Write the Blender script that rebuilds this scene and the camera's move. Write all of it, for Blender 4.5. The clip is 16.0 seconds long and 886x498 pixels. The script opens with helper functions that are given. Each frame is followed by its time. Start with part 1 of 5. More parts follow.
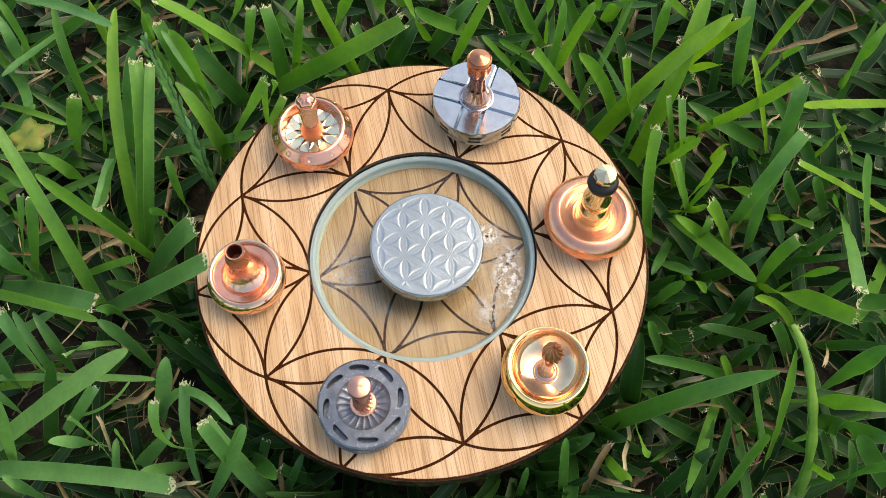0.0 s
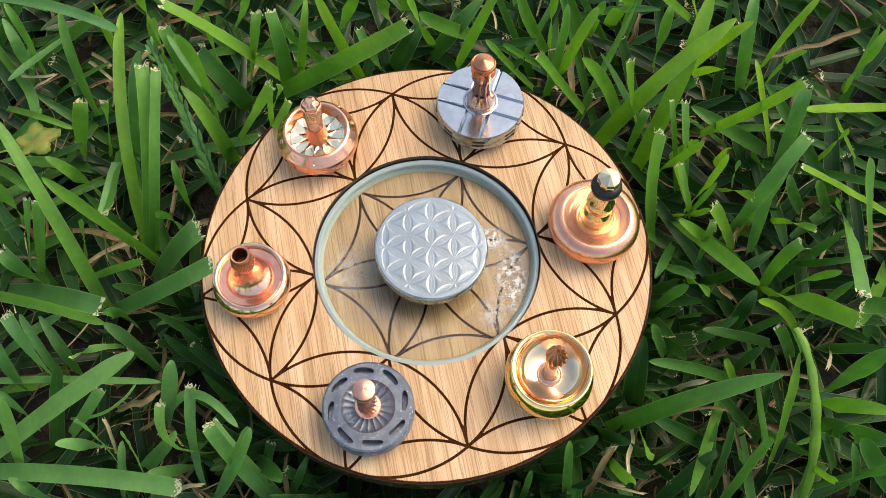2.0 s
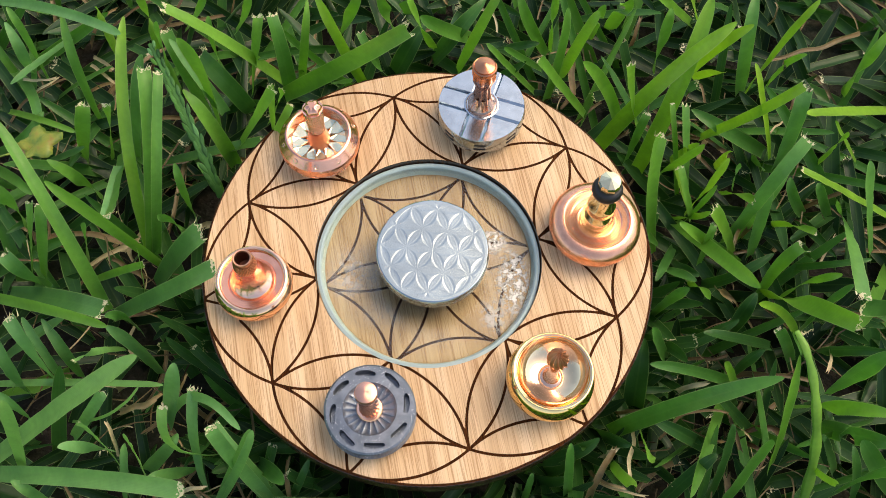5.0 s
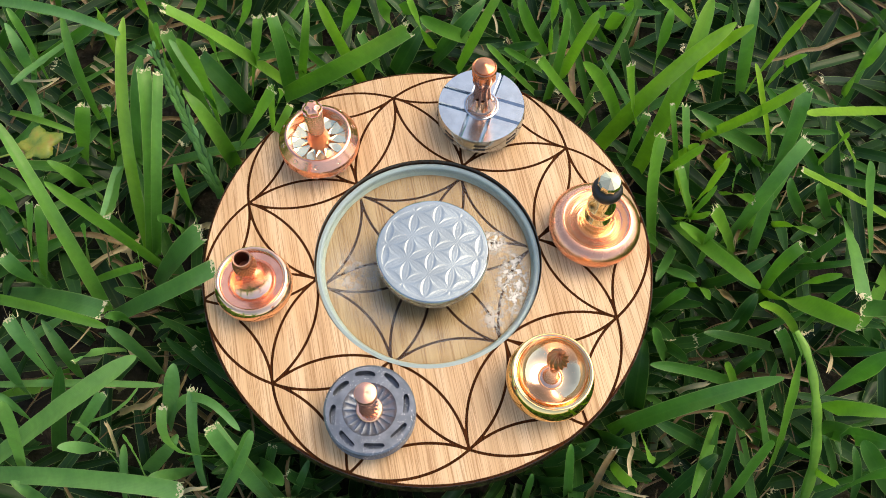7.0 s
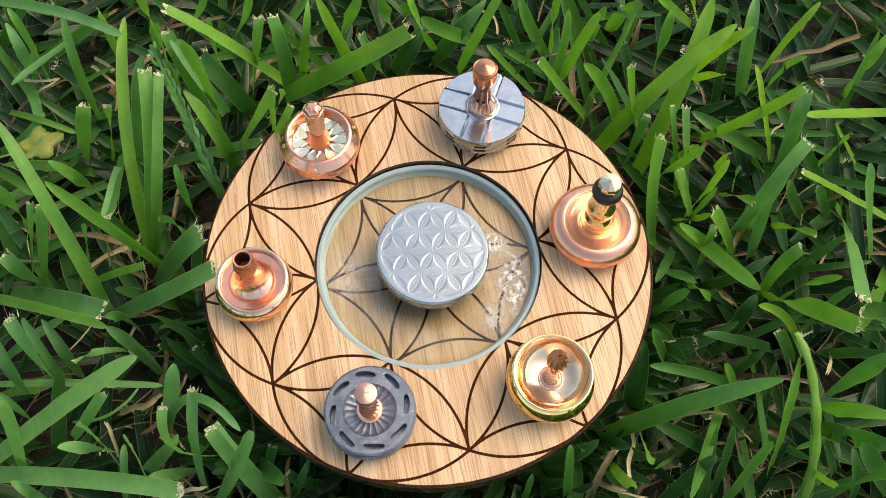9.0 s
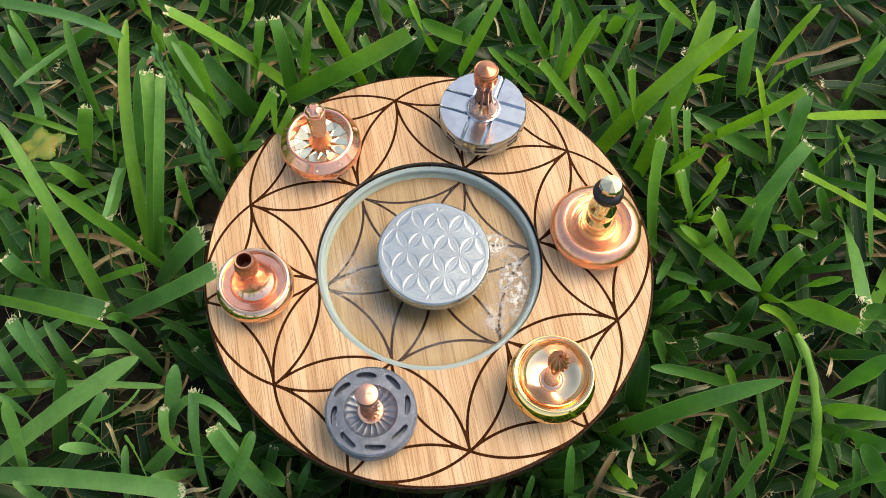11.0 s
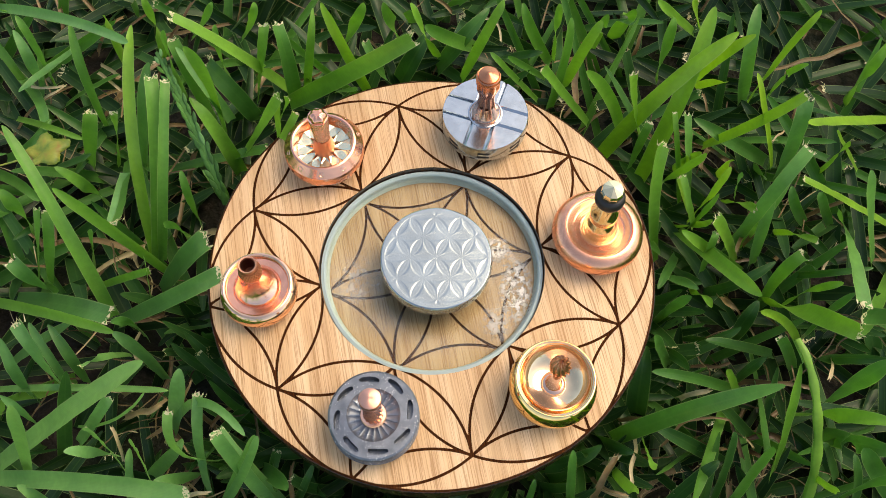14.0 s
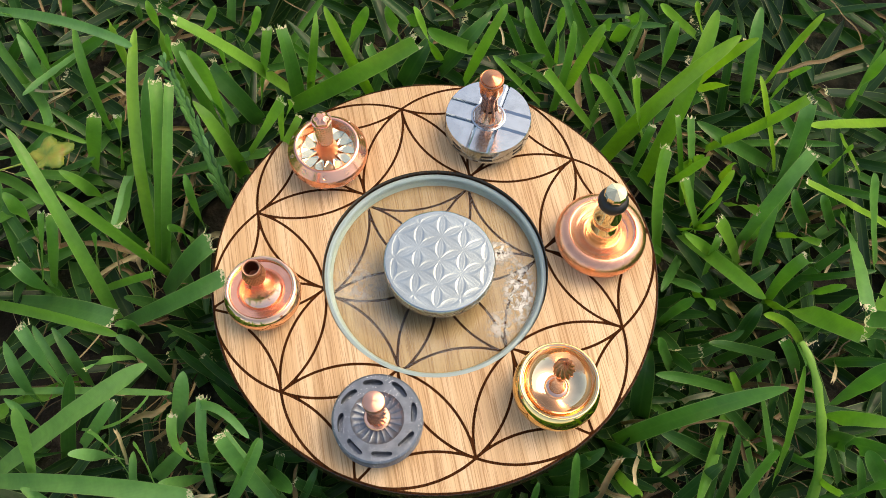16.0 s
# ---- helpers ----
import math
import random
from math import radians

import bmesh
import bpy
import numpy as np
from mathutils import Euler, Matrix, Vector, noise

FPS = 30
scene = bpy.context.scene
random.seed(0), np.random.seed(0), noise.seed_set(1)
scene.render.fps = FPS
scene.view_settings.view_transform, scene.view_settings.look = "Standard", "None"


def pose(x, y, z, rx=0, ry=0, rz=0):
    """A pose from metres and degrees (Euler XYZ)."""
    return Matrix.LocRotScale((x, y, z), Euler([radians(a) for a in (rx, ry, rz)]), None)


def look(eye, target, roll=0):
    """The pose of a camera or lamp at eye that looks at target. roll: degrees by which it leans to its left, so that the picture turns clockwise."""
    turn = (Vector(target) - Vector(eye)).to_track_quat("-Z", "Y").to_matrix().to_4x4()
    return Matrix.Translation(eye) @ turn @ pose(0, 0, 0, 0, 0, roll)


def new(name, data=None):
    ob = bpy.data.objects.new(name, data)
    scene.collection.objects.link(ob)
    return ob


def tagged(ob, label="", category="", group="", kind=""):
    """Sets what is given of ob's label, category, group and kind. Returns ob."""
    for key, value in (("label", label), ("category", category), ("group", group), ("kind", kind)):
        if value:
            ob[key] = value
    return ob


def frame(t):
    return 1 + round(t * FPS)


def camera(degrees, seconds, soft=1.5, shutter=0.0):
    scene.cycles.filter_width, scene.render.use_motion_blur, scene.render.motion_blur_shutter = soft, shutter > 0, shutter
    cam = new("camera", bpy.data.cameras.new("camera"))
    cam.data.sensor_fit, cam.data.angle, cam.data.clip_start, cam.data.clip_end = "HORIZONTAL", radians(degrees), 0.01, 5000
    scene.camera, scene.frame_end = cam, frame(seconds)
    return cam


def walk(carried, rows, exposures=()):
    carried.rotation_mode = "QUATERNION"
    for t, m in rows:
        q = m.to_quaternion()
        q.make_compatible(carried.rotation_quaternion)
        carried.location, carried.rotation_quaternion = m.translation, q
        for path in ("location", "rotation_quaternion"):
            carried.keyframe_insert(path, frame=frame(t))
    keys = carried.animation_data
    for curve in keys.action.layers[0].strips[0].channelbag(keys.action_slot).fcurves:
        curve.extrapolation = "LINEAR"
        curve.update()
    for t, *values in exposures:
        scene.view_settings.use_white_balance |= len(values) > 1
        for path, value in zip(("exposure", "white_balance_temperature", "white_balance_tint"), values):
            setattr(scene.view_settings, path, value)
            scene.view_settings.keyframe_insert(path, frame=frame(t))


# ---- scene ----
cam = camera(51.7, 16.0, soft=0.65)
PATH = [
    (0, (-0.00034, -0.12323, 0.31022), (0.00670, -0.00176, 0.03600), 1.88),
    (0.5, (-0.00053, -0.12310, 0.31032), (0.00633, -0.00157, 0.03612), 1.82),
    (1, (-0.00049, -0.12304, 0.31096), (0.00596, -0.00159, 0.03671), 1.68),
    (1.5, (-0.00058, -0.12334, 0.31076), (0.00559, -0.00131, 0.03677), 1.54),
    (2, (-0.00084, -0.12354, 0.31151), (0.00531, -0.00121, 0.03765), 1.49),
    (2.5, (-0.00094, -0.12370, 0.31119), (0.00471, -0.00098, 0.03750), 1.27),
    (3, (-0.00091, -0.12358, 0.31118), (0.00475, -0.00068, 0.03757), 1.30),
    (3.5, (-0.00085, -0.12372, 0.31160), (0.00496, -0.00081, 0.03800), 1.34),
    (4, (-0.00119, -0.12358, 0.31195), (0.00498, -0.00064, 0.03836), 1.47),
    (6.5, (-0.00132, -0.12363, 0.31263), (0.00478, -0.00062, 0.03907), 1.44),
    (7, (-0.00090, -0.12374, 0.31218), (0.00493, -0.00044, 0.03875), 1.29),
    (7.5, (-0.00134, -0.12366, 0.31240), (0.00489, -0.00052, 0.03891), 1.51),
    (8, (-0.00109, -0.12352, 0.31291), (0.00492, -0.00052, 0.03935), 1.48),
    (8.5, (-0.00121, -0.12391, 0.31279), (0.00487, -0.00072, 0.03932), 1.52),
    (9, (-0.00141, -0.12374, 0.31262), (0.00481, -0.00036, 0.03924), 1.58),
    (11.5, (-0.00145, -0.12443, 0.31317), (0.00419, -0.00009, 0.04021), 1.35),
    (12, (-0.00164, -0.12420, 0.31384), (0.00375, 0.00021, 0.04091), 1.21),
    (12.5, (-0.00164, -0.12420, 0.31384), (0.00375, 0.00021, 0.04091), 1.21),
    (13, (-0.00126, -0.12427, 0.31397), (0.00371, 0.00042, 0.04115), 1.02),
    (13.5, (-0.00196, -0.12419, 0.31433), (0.00375, 0.00044, 0.04150), 1.33),
    (14, (-0.00154, -0.12424, 0.31454), (0.00366, 0.00071, 0.04186), 1.20),
    (14.5, (-0.00185, -0.12410, 0.31431), (0.00407, 0.00087, 0.04164), 1.47),
    (15, (-0.00180, -0.12416, 0.31451), (0.00332, 0.00119, 0.04200), 1.20),
    (15.5, (-0.00212, -0.12433, 0.31470), (0.00310, 0.00120, 0.04228), 1.18),
    (16, (-0.00228, -0.12453, 0.31483), (0.00255, 0.00145, 0.04261), 1.00),
]
walk(cam, [(t, look(eye, target, roll)) for t, eye, target, roll in PATH],
     exposures=[(0, 0.98, 7900, 10), (8, 1.04, 7850, 10), (12, 1.02, 8200, 10), (16, 1.01, 8400, 10)])

# ---- world and light ----
world = bpy.data.worlds.new("world")
scene.world = world
world.use_nodes = True
wn = world.node_tree.nodes
sky = wn.new("ShaderNodeTexSky")
sky.sky_type = "NISHITA"
sky.sun_disc = False
sky.dust_density = 2.2
sky.sun_elevation = radians(57)
sky.sun_rotation = radians(65)
world.node_tree.links.new(sky.outputs[0], wn["Background"].inputs[0])
wn["Background"].inputs[1].default_value = 0.15
sun_data = bpy.data.lights.new("sun", "SUN")
sun_data.energy, sun_data.angle, sun_data.color = 0.85, radians(42), (1.0, 0.86, 0.68)
sun = new("sun", sun_data)
sun.matrix_world = look((0.49, 0.23, 0.84), (0, 0, 0))


# ---- material helpers ----
def material(name, colour, rough=0.5, metal=0.0):
    m = bpy.data.materials.new(name)
    m.use_nodes = True
    b = m.node_tree.nodes["Principled BSDF"]
    b.inputs["Base Color"].default_value = (*colour, 1)
    b.inputs["Roughness"].default_value = rough
    b.inputs["Metallic"].default_value = metal
    return m, m.node_tree.nodes, m.node_tree.links, b


def noise_tex(n, l, scale, stretch=(1, 1, 1), turn=0.0, detail=4.0):
    """Noise in object space, scale in features per metre."""
    co = n.new("ShaderNodeTexCoord")
    mp = n.new("ShaderNodeMapping")
    mp.inputs["Scale"].default_value = stretch
    rot = n.new("ShaderNodeMapping")
    rot.inputs["Rotation"].default_value = (0, 0, turn)
    tx = n.new("ShaderNodeTexNoise")
    tx.inputs["Scale"].default_value = scale
    tx.inputs["Detail"].default_value = detail
    l.new(co.outputs["Object"], rot.inputs[0])
    l.new(rot.outputs[0], mp.inputs[0])
    l.new(mp.outputs[0], tx.inputs["Vector"])
    return tx.outputs["Fac"]


def ramp(n, l, fac, stops):
    r = n.new("ShaderNodeValToRGB")
    e = r.color_ramp.elements
    while len(e) < len(stops):
        e.new(0.5)
    for k, (p, c) in zip(e, stops):
        k.position, k.color = p, (*c, 1)
    l.new(fac, r.inputs[0])
    return r.outputs[0]


def bump(n, l, b, height, strength, distance):
    k = n.new("ShaderNodeBump")
    k.inputs["Strength"].default_value = strength
    k.inputs["Distance"].default_value = distance
    l.new(height, k.inputs["Height"])
    l.new(k.outputs[0], b.inputs["Normal"])
    return k


def mix(n, l, fac, a, c, blend="MIX"):
    k = n.new("ShaderNodeMix")
    k.data_type, k.blend_type = "RGBA", blend
    for s, v in ((k.inputs["Factor"], fac), (k.inputs["A"], a), (k.inputs["B"], c)):
        if isinstance(v, (int, float)):
            s.default_value = v
        elif isinstance(v, tuple):
            s.default_value = (*v, 1)
        else:
            l.new(v, s)
    return k.outputs["Result"]


def mathn(n, l, op, a, c=0.0):
    k = n.new("ShaderNodeMath")
    k.operation = op
    for s, v in ((k.inputs[0], a), (k.inputs[1], c)):
        if isinstance(v, (int, float)):
            s.default_value = v
        else:
            l.new(v, s)
    return k.outputs[0]


def attribute(n, name):
    k = n.new("ShaderNodeAttribute")
    k.attribute_name = name
    return k.outputs["Fac"]


def metal(name, colour, rough, wear=0.06, scale=900.0, brushed=None):
    """Turned metal: tarnish patches, fine handling marks, optional brushing."""
    m, n, l, b = material(name, colour, rough, 1.0)
    patch = noise_tex(n, l, scale * 0.25, detail=3)
    fine = noise_tex(n, l, scale * 6, brushed or (1, 1, 1), detail=2)
    dark = tuple(c * 0.88 for c in colour)
    l.new(ramp(n, l, patch, [(0.35, dark), (0.62, colour)]), b.inputs["Base Color"])
    l.new(ramp(n, l, fine, [(0.3, (max(rough - wear, 0.02),) * 3), (0.75, (rough + wear,) * 3)]), b.inputs["Roughness"])
    bump(n, l, b, fine, 0.12, 0.00003)
    return m


COPPER = metal("copper", (0.97, 0.58, 0.42), 0.13)
COPPER_SATIN = metal("satin copper", (0.98, 0.58, 0.44), 0.20)
ROSE_MATTE = metal("matte rose copper", (1.0, 0.48, 0.31), 0.27, 0.04, 1500.0)
ROSE = metal("polished rose copper", (0.99, 0.61, 0.41), 0.10, 0.03)
COPPER_BRIGHT = metal("bright turned copper", (1.0, 0.48, 0.33), 0.20)
COPPER_DARK = metal("aged copper", (0.64, 0.26, 0.14), 0.20)
BRASS = metal("polished brass", (0.96, 0.68, 0.32), 0.07, 0.03)
COPPER_KNOB = metal("turned copper", (0.78, 0.38, 0.24), 0.36)
# same copper darkened, so the shade inside the bore is in its colour
BORE = metal("shade-dark copper", (0.22, 0.09, 0.06), 0.5)
DISH = metal("mirror rose brass", (0.98, 0.72, 0.45), 0.06, 0.02)
GOLD = metal("pale gold", (0.95, 0.80, 0.50), 0.08, 0.03)
PEARL = metal("pale champagne metal", (0.84, 0.82, 0.60), 0.22)


def faced(name, colour, rough):
    """Metal faced on a lathe: fine rings that stretch the gloss into wedges."""
    m, n, l, b = material(name, colour, rough, 1.0)
    tg = n.new("ShaderNodeTangent")
    tg.direction_type, tg.axis = "RADIAL", "Z"
    l.new(tg.outputs[0], b.inputs["Tangent"])
    b.inputs["Anisotropic"].default_value = 0.85
    patch = noise_tex(n, l, 300, detail=3)
    l.new(ramp(n, l, patch, [(0.35, tuple(c * 0.9 for c in colour)), (0.62, colour)]), b.inputs["Base Color"])
    return m


COPPER_FACED = faced("lathe-faced copper", (0.92, 0.47, 0.34), 0.38)
STEEL = metal("brushed steel", (0.46, 0.525, 0.58), 0.17, 0.06)
TITANIUM = metal("fine-ground titanium", (0.42, 0.485, 0.50), 0.16, 0.03, 400.0)
DARK = material("slot shade black", (0.012, 0.010, 0.009), 0.7)[0]
RUBBER = material("black rubber", (0.012, 0.012, 0.013), 0.45)[0]


def damascus_material():
    """Grey metal with rows of small bright inclusions."""
    m, n, l, b = material("patterned grey metal", (0.22, 0.25, 0.30), 0.40, 0.75)
    co = n.new("ShaderNodeTexCoord")
    v = n.new("ShaderNodeTexVoronoi")
    v.inputs["Scale"].default_value = 1500
    l.new(co.outputs["Object"], v.inputs["Vector"])
    area = noise_tex(n, l, 170, detail=1)
    dots = mathn(n, l, "LESS_THAN", v.outputs["Distance"], 0.19)
    some = mathn(n, l, "GREATER_THAN", area, 0.50)
    patch = noise_tex(n, l, 260, detail=4)
    base = ramp(n, l, patch, [(0.3, (0.115, 0.138, 0.172)), (0.7, (0.20, 0.23, 0.275))])
    l.new(mix(n, l, mathn(n, l, "MULTIPLY", dots, some), base, (0.85, 0.87, 0.88)), b.inputs["Base Color"])
    bump(n, l, b, patch, 0.2, 0.0001)
    return m


DAMASCUS = damascus_material()


def bamboo_material(name, turn):
    """Bamboo ply with fine long fibres and burnt engraved lines where 'line' (mm to the nearest line) is small."""
    m, n, l, b = material(name, (0.6, 0.4, 0.2), 0.42)
    fibre = noise_tex(n, l, 380, (9, 0.12, 1), turn, 6)
    strip = noise_tex(n, l, 55, (3.2, 0.05, 1), turn, 2)
    fleck = noise_tex(n, l, 1350, (2.4, 0.04, 1), turn, 3)
    base = ramp(n, l, strip, [(0.32, (0.58, 0.375, 0.205)), (0.5, (0.68, 0.465, 0.275)), (0.68, (0.76, 0.55, 0.35))])
    base = mix(n, l, 0.45, base, ramp(n, l, fibre, [(0.3, (0.55, 0.50, 0.44)), (0.62, (1, 1, 1))]), "MULTIPLY")
    base = mix(n, l, ramp(n, l, fleck, [(0.52, (0, 0, 0)), (0.60, (0.62, 0.62, 0.62))]), base, (0.30, 0.15, 0.06))
    d = attribute(n, "line")
    wob = mathn(n, l, "MULTIPLY", noise_tex(n, l, 1500, detail=2), 0.16)
    d = mathn(n, l, "ADD", d, wob)
    burn = ramp(n, l, mathn(n, l, "MULTIPLY", d, 0.5), [(0.235, (1, 1, 1)), (0.285, (0.0, 0.0, 0.0))])
    halo = ramp(n, l, mathn(n, l, "MULTIPLY", d, 0.5), [(0.18, (0.4, 0.4, 0.4)), (0.32, (0, 0, 0))])
    base = mix(n, l, halo, base, (0.42, 0.20, 0.08))
    dark = ramp(n, l, fibre, [(0.35, (0.020, 0.006, 0.002)), (0.7, (0.080, 0.026, 0.008))])
    l.new(mix(n, l, burn, base, dark), b.inputs["Base Color"])
    l.new(mix(n, l, burn, ramp(n, l, fibre, [(0.3, (0.36,) * 3), (0.7, (0.5,) * 3)]), (0.8, 0.8, 0.8)), b.inputs["Roughness"])
    bump(n, l, b, fibre, 0.12, 0.0002)
    l.new(mix(n, l, burn, (0.3, 0.3, 0.3), (0.04, 0.04, 0.04)), b.inputs["Specular IOR Level"])
    return m


BAMBOO = bamboo_material("bamboo", radians(-10))


def burnt_material():
    m, n, l, b = material("charred bamboo edge", (0.05, 0.025, 0.012), 0.22)
    f = noise_tex(n, l, 700, (1, 1, 0.3), 0, 5)
    l.new(ramp(n, l, f, [(0.35, (0.012, 0.007, 0.005)), (0.75, (0.075, 0.034, 0.016))]), b.inputs["Base Color"])
    bump(n, l, b, f, 0.3, 0.0003)
    return m


BURNT = burnt_material()


def spot(n, l, cx, cy, rx, ry, strength):
    """A round patch in object space, in metres, fading out at its edge."""
    co = n.new("ShaderNodeTexCoord")
    mp = n.new("ShaderNodeMapping")
    mp.inputs["Location"].default_value = (-cx / rx, -cy / ry, 0)
    mp.inputs["Scale"].default_value = (1 / rx, 1 / ry, 0)
    ln = n.new("ShaderNodeVectorMath")
    ln.operation = "LENGTH"
    l.new(co.outputs["Object"], mp.inputs[0])
    l.new(mp.outputs[0], ln.inputs[0])
    return ramp(n, l, ln.outputs["Value"], [(0.35, (strength,) * 3), (1.0, (0.0,) * 3)])


def glass_material():
    """Clear glass, smeared in a few handled places; its dusty patches also paint in sky reflections."""
    m, n, l, b = material("clear glass", (0.70, 0.75, 0.735), 0.0)
    b.inputs["Transmission Weight"].default_value = 1.0
    b.inputs["IOR"].default_value = 1.4
    smear = noise_tex(n, l, 120, detail=6)
    l.new(ramp(n, l, smear, [(0.5, (0.0,) * 3), (0.75, (0.03,) * 3)]), b.inputs["Roughness"])
    glare_dust = n.new("ShaderNodeBsdfDiffuse")
    glare_dust.inputs["Color"].default_value = (0.72, 0.73, 0.72, 1)
    speckle = ramp(n, l, noise_tex(n, l, 620, detail=5), [(0.46, (0.0,) * 3), (0.60, (1.0,) * 3)])
    haze = ramp(n, l, noise_tex(n, l, 150, detail=5), [(0.40, (0.1,) * 3), (0.62, (1.0,) * 3)])
    # whitish spots: sky mirrored in the glass, painted on together with the dirt
    glare_crust = spot(n, l, 0.0285, -0.0075, 0.0065, 0.0150, 0.95)
    for q in ((0.0225, 0.0085, 0.0060, 0.0055, 0.8), (0.0215, -0.0190, 0.0060, 0.0075, 0.45), (-0.0265, -0.0030, 0.0100, 0.0110, 0.20)):
        glare_crust = mathn(n, l, "MAXIMUM", glare_crust, spot(n, l, *q))
    glare_crust = mathn(n, l, "MULTIPLY", glare_crust, speckle)
    film = spot(n, l, -0.0255, -0.0030, 0.0130, 0.0150, 0.055)
    for q in ((-0.0180, -0.0175, 0.0120, 0.0060, 0.05), (0.024, 0.0, 0.012, 0.018, 0.05), (0.002, -0.027, 0.013, 0.005, 0.03)):
        film = mathn(n, l, "MAXIMUM", film, spot(n, l, *q))
    film = mathn(n, l, "MULTIPLY", film, mathn(n, l, "ADD", haze, mathn(n, l, "MULTIPLY", speckle, 1.2)))
    ms = n.new("ShaderNodeMixShader")
    l.new(mathn(n, l, "MINIMUM", mathn(n, l, "ADD", mathn(n, l, "ADD", glare_crust, film), 0.003), 0.9), ms.inputs[0])
    l.new(b.outputs[0], ms.inputs[1])
    l.new(glare_dust.outputs[0], ms.inputs[2])
    l.new(ms.outputs[0], n["Material Output"].inputs["Surface"])
    return m


GLASS = glass_material()
# side lighter than the edge: light passing through the glass put into its colour
FROST_WALL = material("frosted glass side", (0.57, 0.73, 0.73), 0.5)[0]
FROST = material("ground glass edge", (0.38, 0.50, 0.51), 0.45)[0]


def grass_material(name, dry=False):
    """Blade: along 0..1 root to tip, across -1..1, tint 0..1 dark to yellow green, cut tips pale."""
    m, n, l, b = material(name, (0.05, 0.16, 0.03), 0.36)
    tint, along, across, cut = (attribute(n, k) for k in ("tint", "along", "across", "cut"))
    vein = noise_tex(n, l, 500, detail=3)
    if dry:
        col = ramp(n, l, tint, [(0.0, (0.10, 0.060, 0.030)), (0.5, (0.29, 0.20, 0.095)), (1.0, (0.68, 0.57, 0.36))])
    else:
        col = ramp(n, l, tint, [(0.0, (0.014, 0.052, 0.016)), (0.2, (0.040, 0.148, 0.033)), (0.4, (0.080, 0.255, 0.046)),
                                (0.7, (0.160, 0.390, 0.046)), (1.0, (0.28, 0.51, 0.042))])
    if not dry:
        # paler green of some blades; on the left it also paints in sky sheen
        col = mix(n, l, attribute(n, "pale"), col, (0.20, 0.46, 0.175))
    col = mix(n, l, 0.62 if dry else 0.28, col, ramp(n, l, vein, [(0.3, (0.62,) * 3), (0.7, (1.1,) * 3)]), "MULTIPLY")
    col = mix(n, l, 0.55, col, ramp(n, l, noise_tex(n, l, 70, detail=3), [(0.3, (0.55, 0.62, 0.60)), (0.7, (1.18, 1.12, 1.0))]), "MULTIPLY")
    rib = mathn(n, l, "SINE", mathn(n, l, "MULTIPLY", across, 44.0))
    col = mix(n, l, 0.07, col, ramp(n, l, rib, [(0.0, (0.5,) * 3), (1.0, (1.2,) * 3)]), "MULTIPLY")
    mid = mathn(n, l, "LESS_THAN", mathn(n, l, "ABSOLUTE", across), 0.09)
    col = mix(n, l, mathn(n, l, "MULTIPLY", mid, 0.10), col, (0.16, 0.30, 0.08))
    rim = mathn(n, l, "GREATER_THAN", mathn(n, l, "ABSOLUTE", across), 0.92)
    col = mix(n, l, mathn(n, l, "MULTIPLY", rim, 0.45), col, (0.30, 0.42, 0.16))
    edge = mathn(n, l, "ADD", along, mathn(n, l, "MULTIPLY", noise_tex(n, l, 1100, detail=3), 0.10))
    pale = mathn(n, l, "MULTIPLY", mathn(n, l, "GREATER_THAN", edge, 1.042), cut)
    col = mix(n, l, pale, col, (0.66, 0.60, 0.40))
    l.new(col, b.inputs["Base Color"])
    bump(n, l, b, rib, 0.05, 0.0002)
    b.inputs["Specular IOR Level"].default_value = 0.34
    tr = n.new("ShaderNodeBsdfTranslucent")
    l.new(mix(n, l, 1.0, col, (1.0, 1.25, 0.5), "MULTIPLY"), tr.inputs["Color"])
    ms = n.new("ShaderNodeMixShader")
    ms.inputs[0].default_value = 0.10 if dry else 0.31
    l.new(b.outputs[0], ms.inputs[1])
    l.new(tr.outputs[0], ms.inputs[2])
    l.new(ms.outputs[0], n["Material Output"].inputs["Surface"])
    return m


GRASS = grass_material("grass blade")
STRAW = grass_material("dry grass", True)


def soil_material():
    m, n, l, b = material("soil and thatch", (0.03, 0.02, 0.012), 0.95)
    f = noise_tex(n, l, 160, detail=8)
    g = noise_tex(n, l, 30, detail=4)
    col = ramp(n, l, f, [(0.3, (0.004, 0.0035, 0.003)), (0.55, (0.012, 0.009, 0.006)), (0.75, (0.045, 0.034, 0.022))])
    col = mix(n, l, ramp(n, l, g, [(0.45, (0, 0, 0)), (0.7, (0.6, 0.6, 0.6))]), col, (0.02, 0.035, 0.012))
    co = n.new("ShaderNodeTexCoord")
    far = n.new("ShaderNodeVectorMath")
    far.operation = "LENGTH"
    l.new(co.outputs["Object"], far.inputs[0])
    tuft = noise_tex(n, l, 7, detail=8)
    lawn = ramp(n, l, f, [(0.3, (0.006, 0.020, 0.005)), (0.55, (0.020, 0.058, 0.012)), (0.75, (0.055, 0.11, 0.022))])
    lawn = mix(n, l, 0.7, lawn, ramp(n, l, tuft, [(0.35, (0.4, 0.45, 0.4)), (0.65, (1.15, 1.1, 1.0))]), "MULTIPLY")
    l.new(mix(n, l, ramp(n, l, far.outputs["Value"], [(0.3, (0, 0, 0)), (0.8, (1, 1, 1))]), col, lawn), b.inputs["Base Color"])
    bump(n, l, b, f, 0.8, 0.004)
    return m


SOIL = soil_material()

# ---- mesh helpers ----
MM = 0.001
TOP = 0.030          # height of the board's upper face
CELL = 0.0378        # radius of the engraved circles
TURN = radians(100)


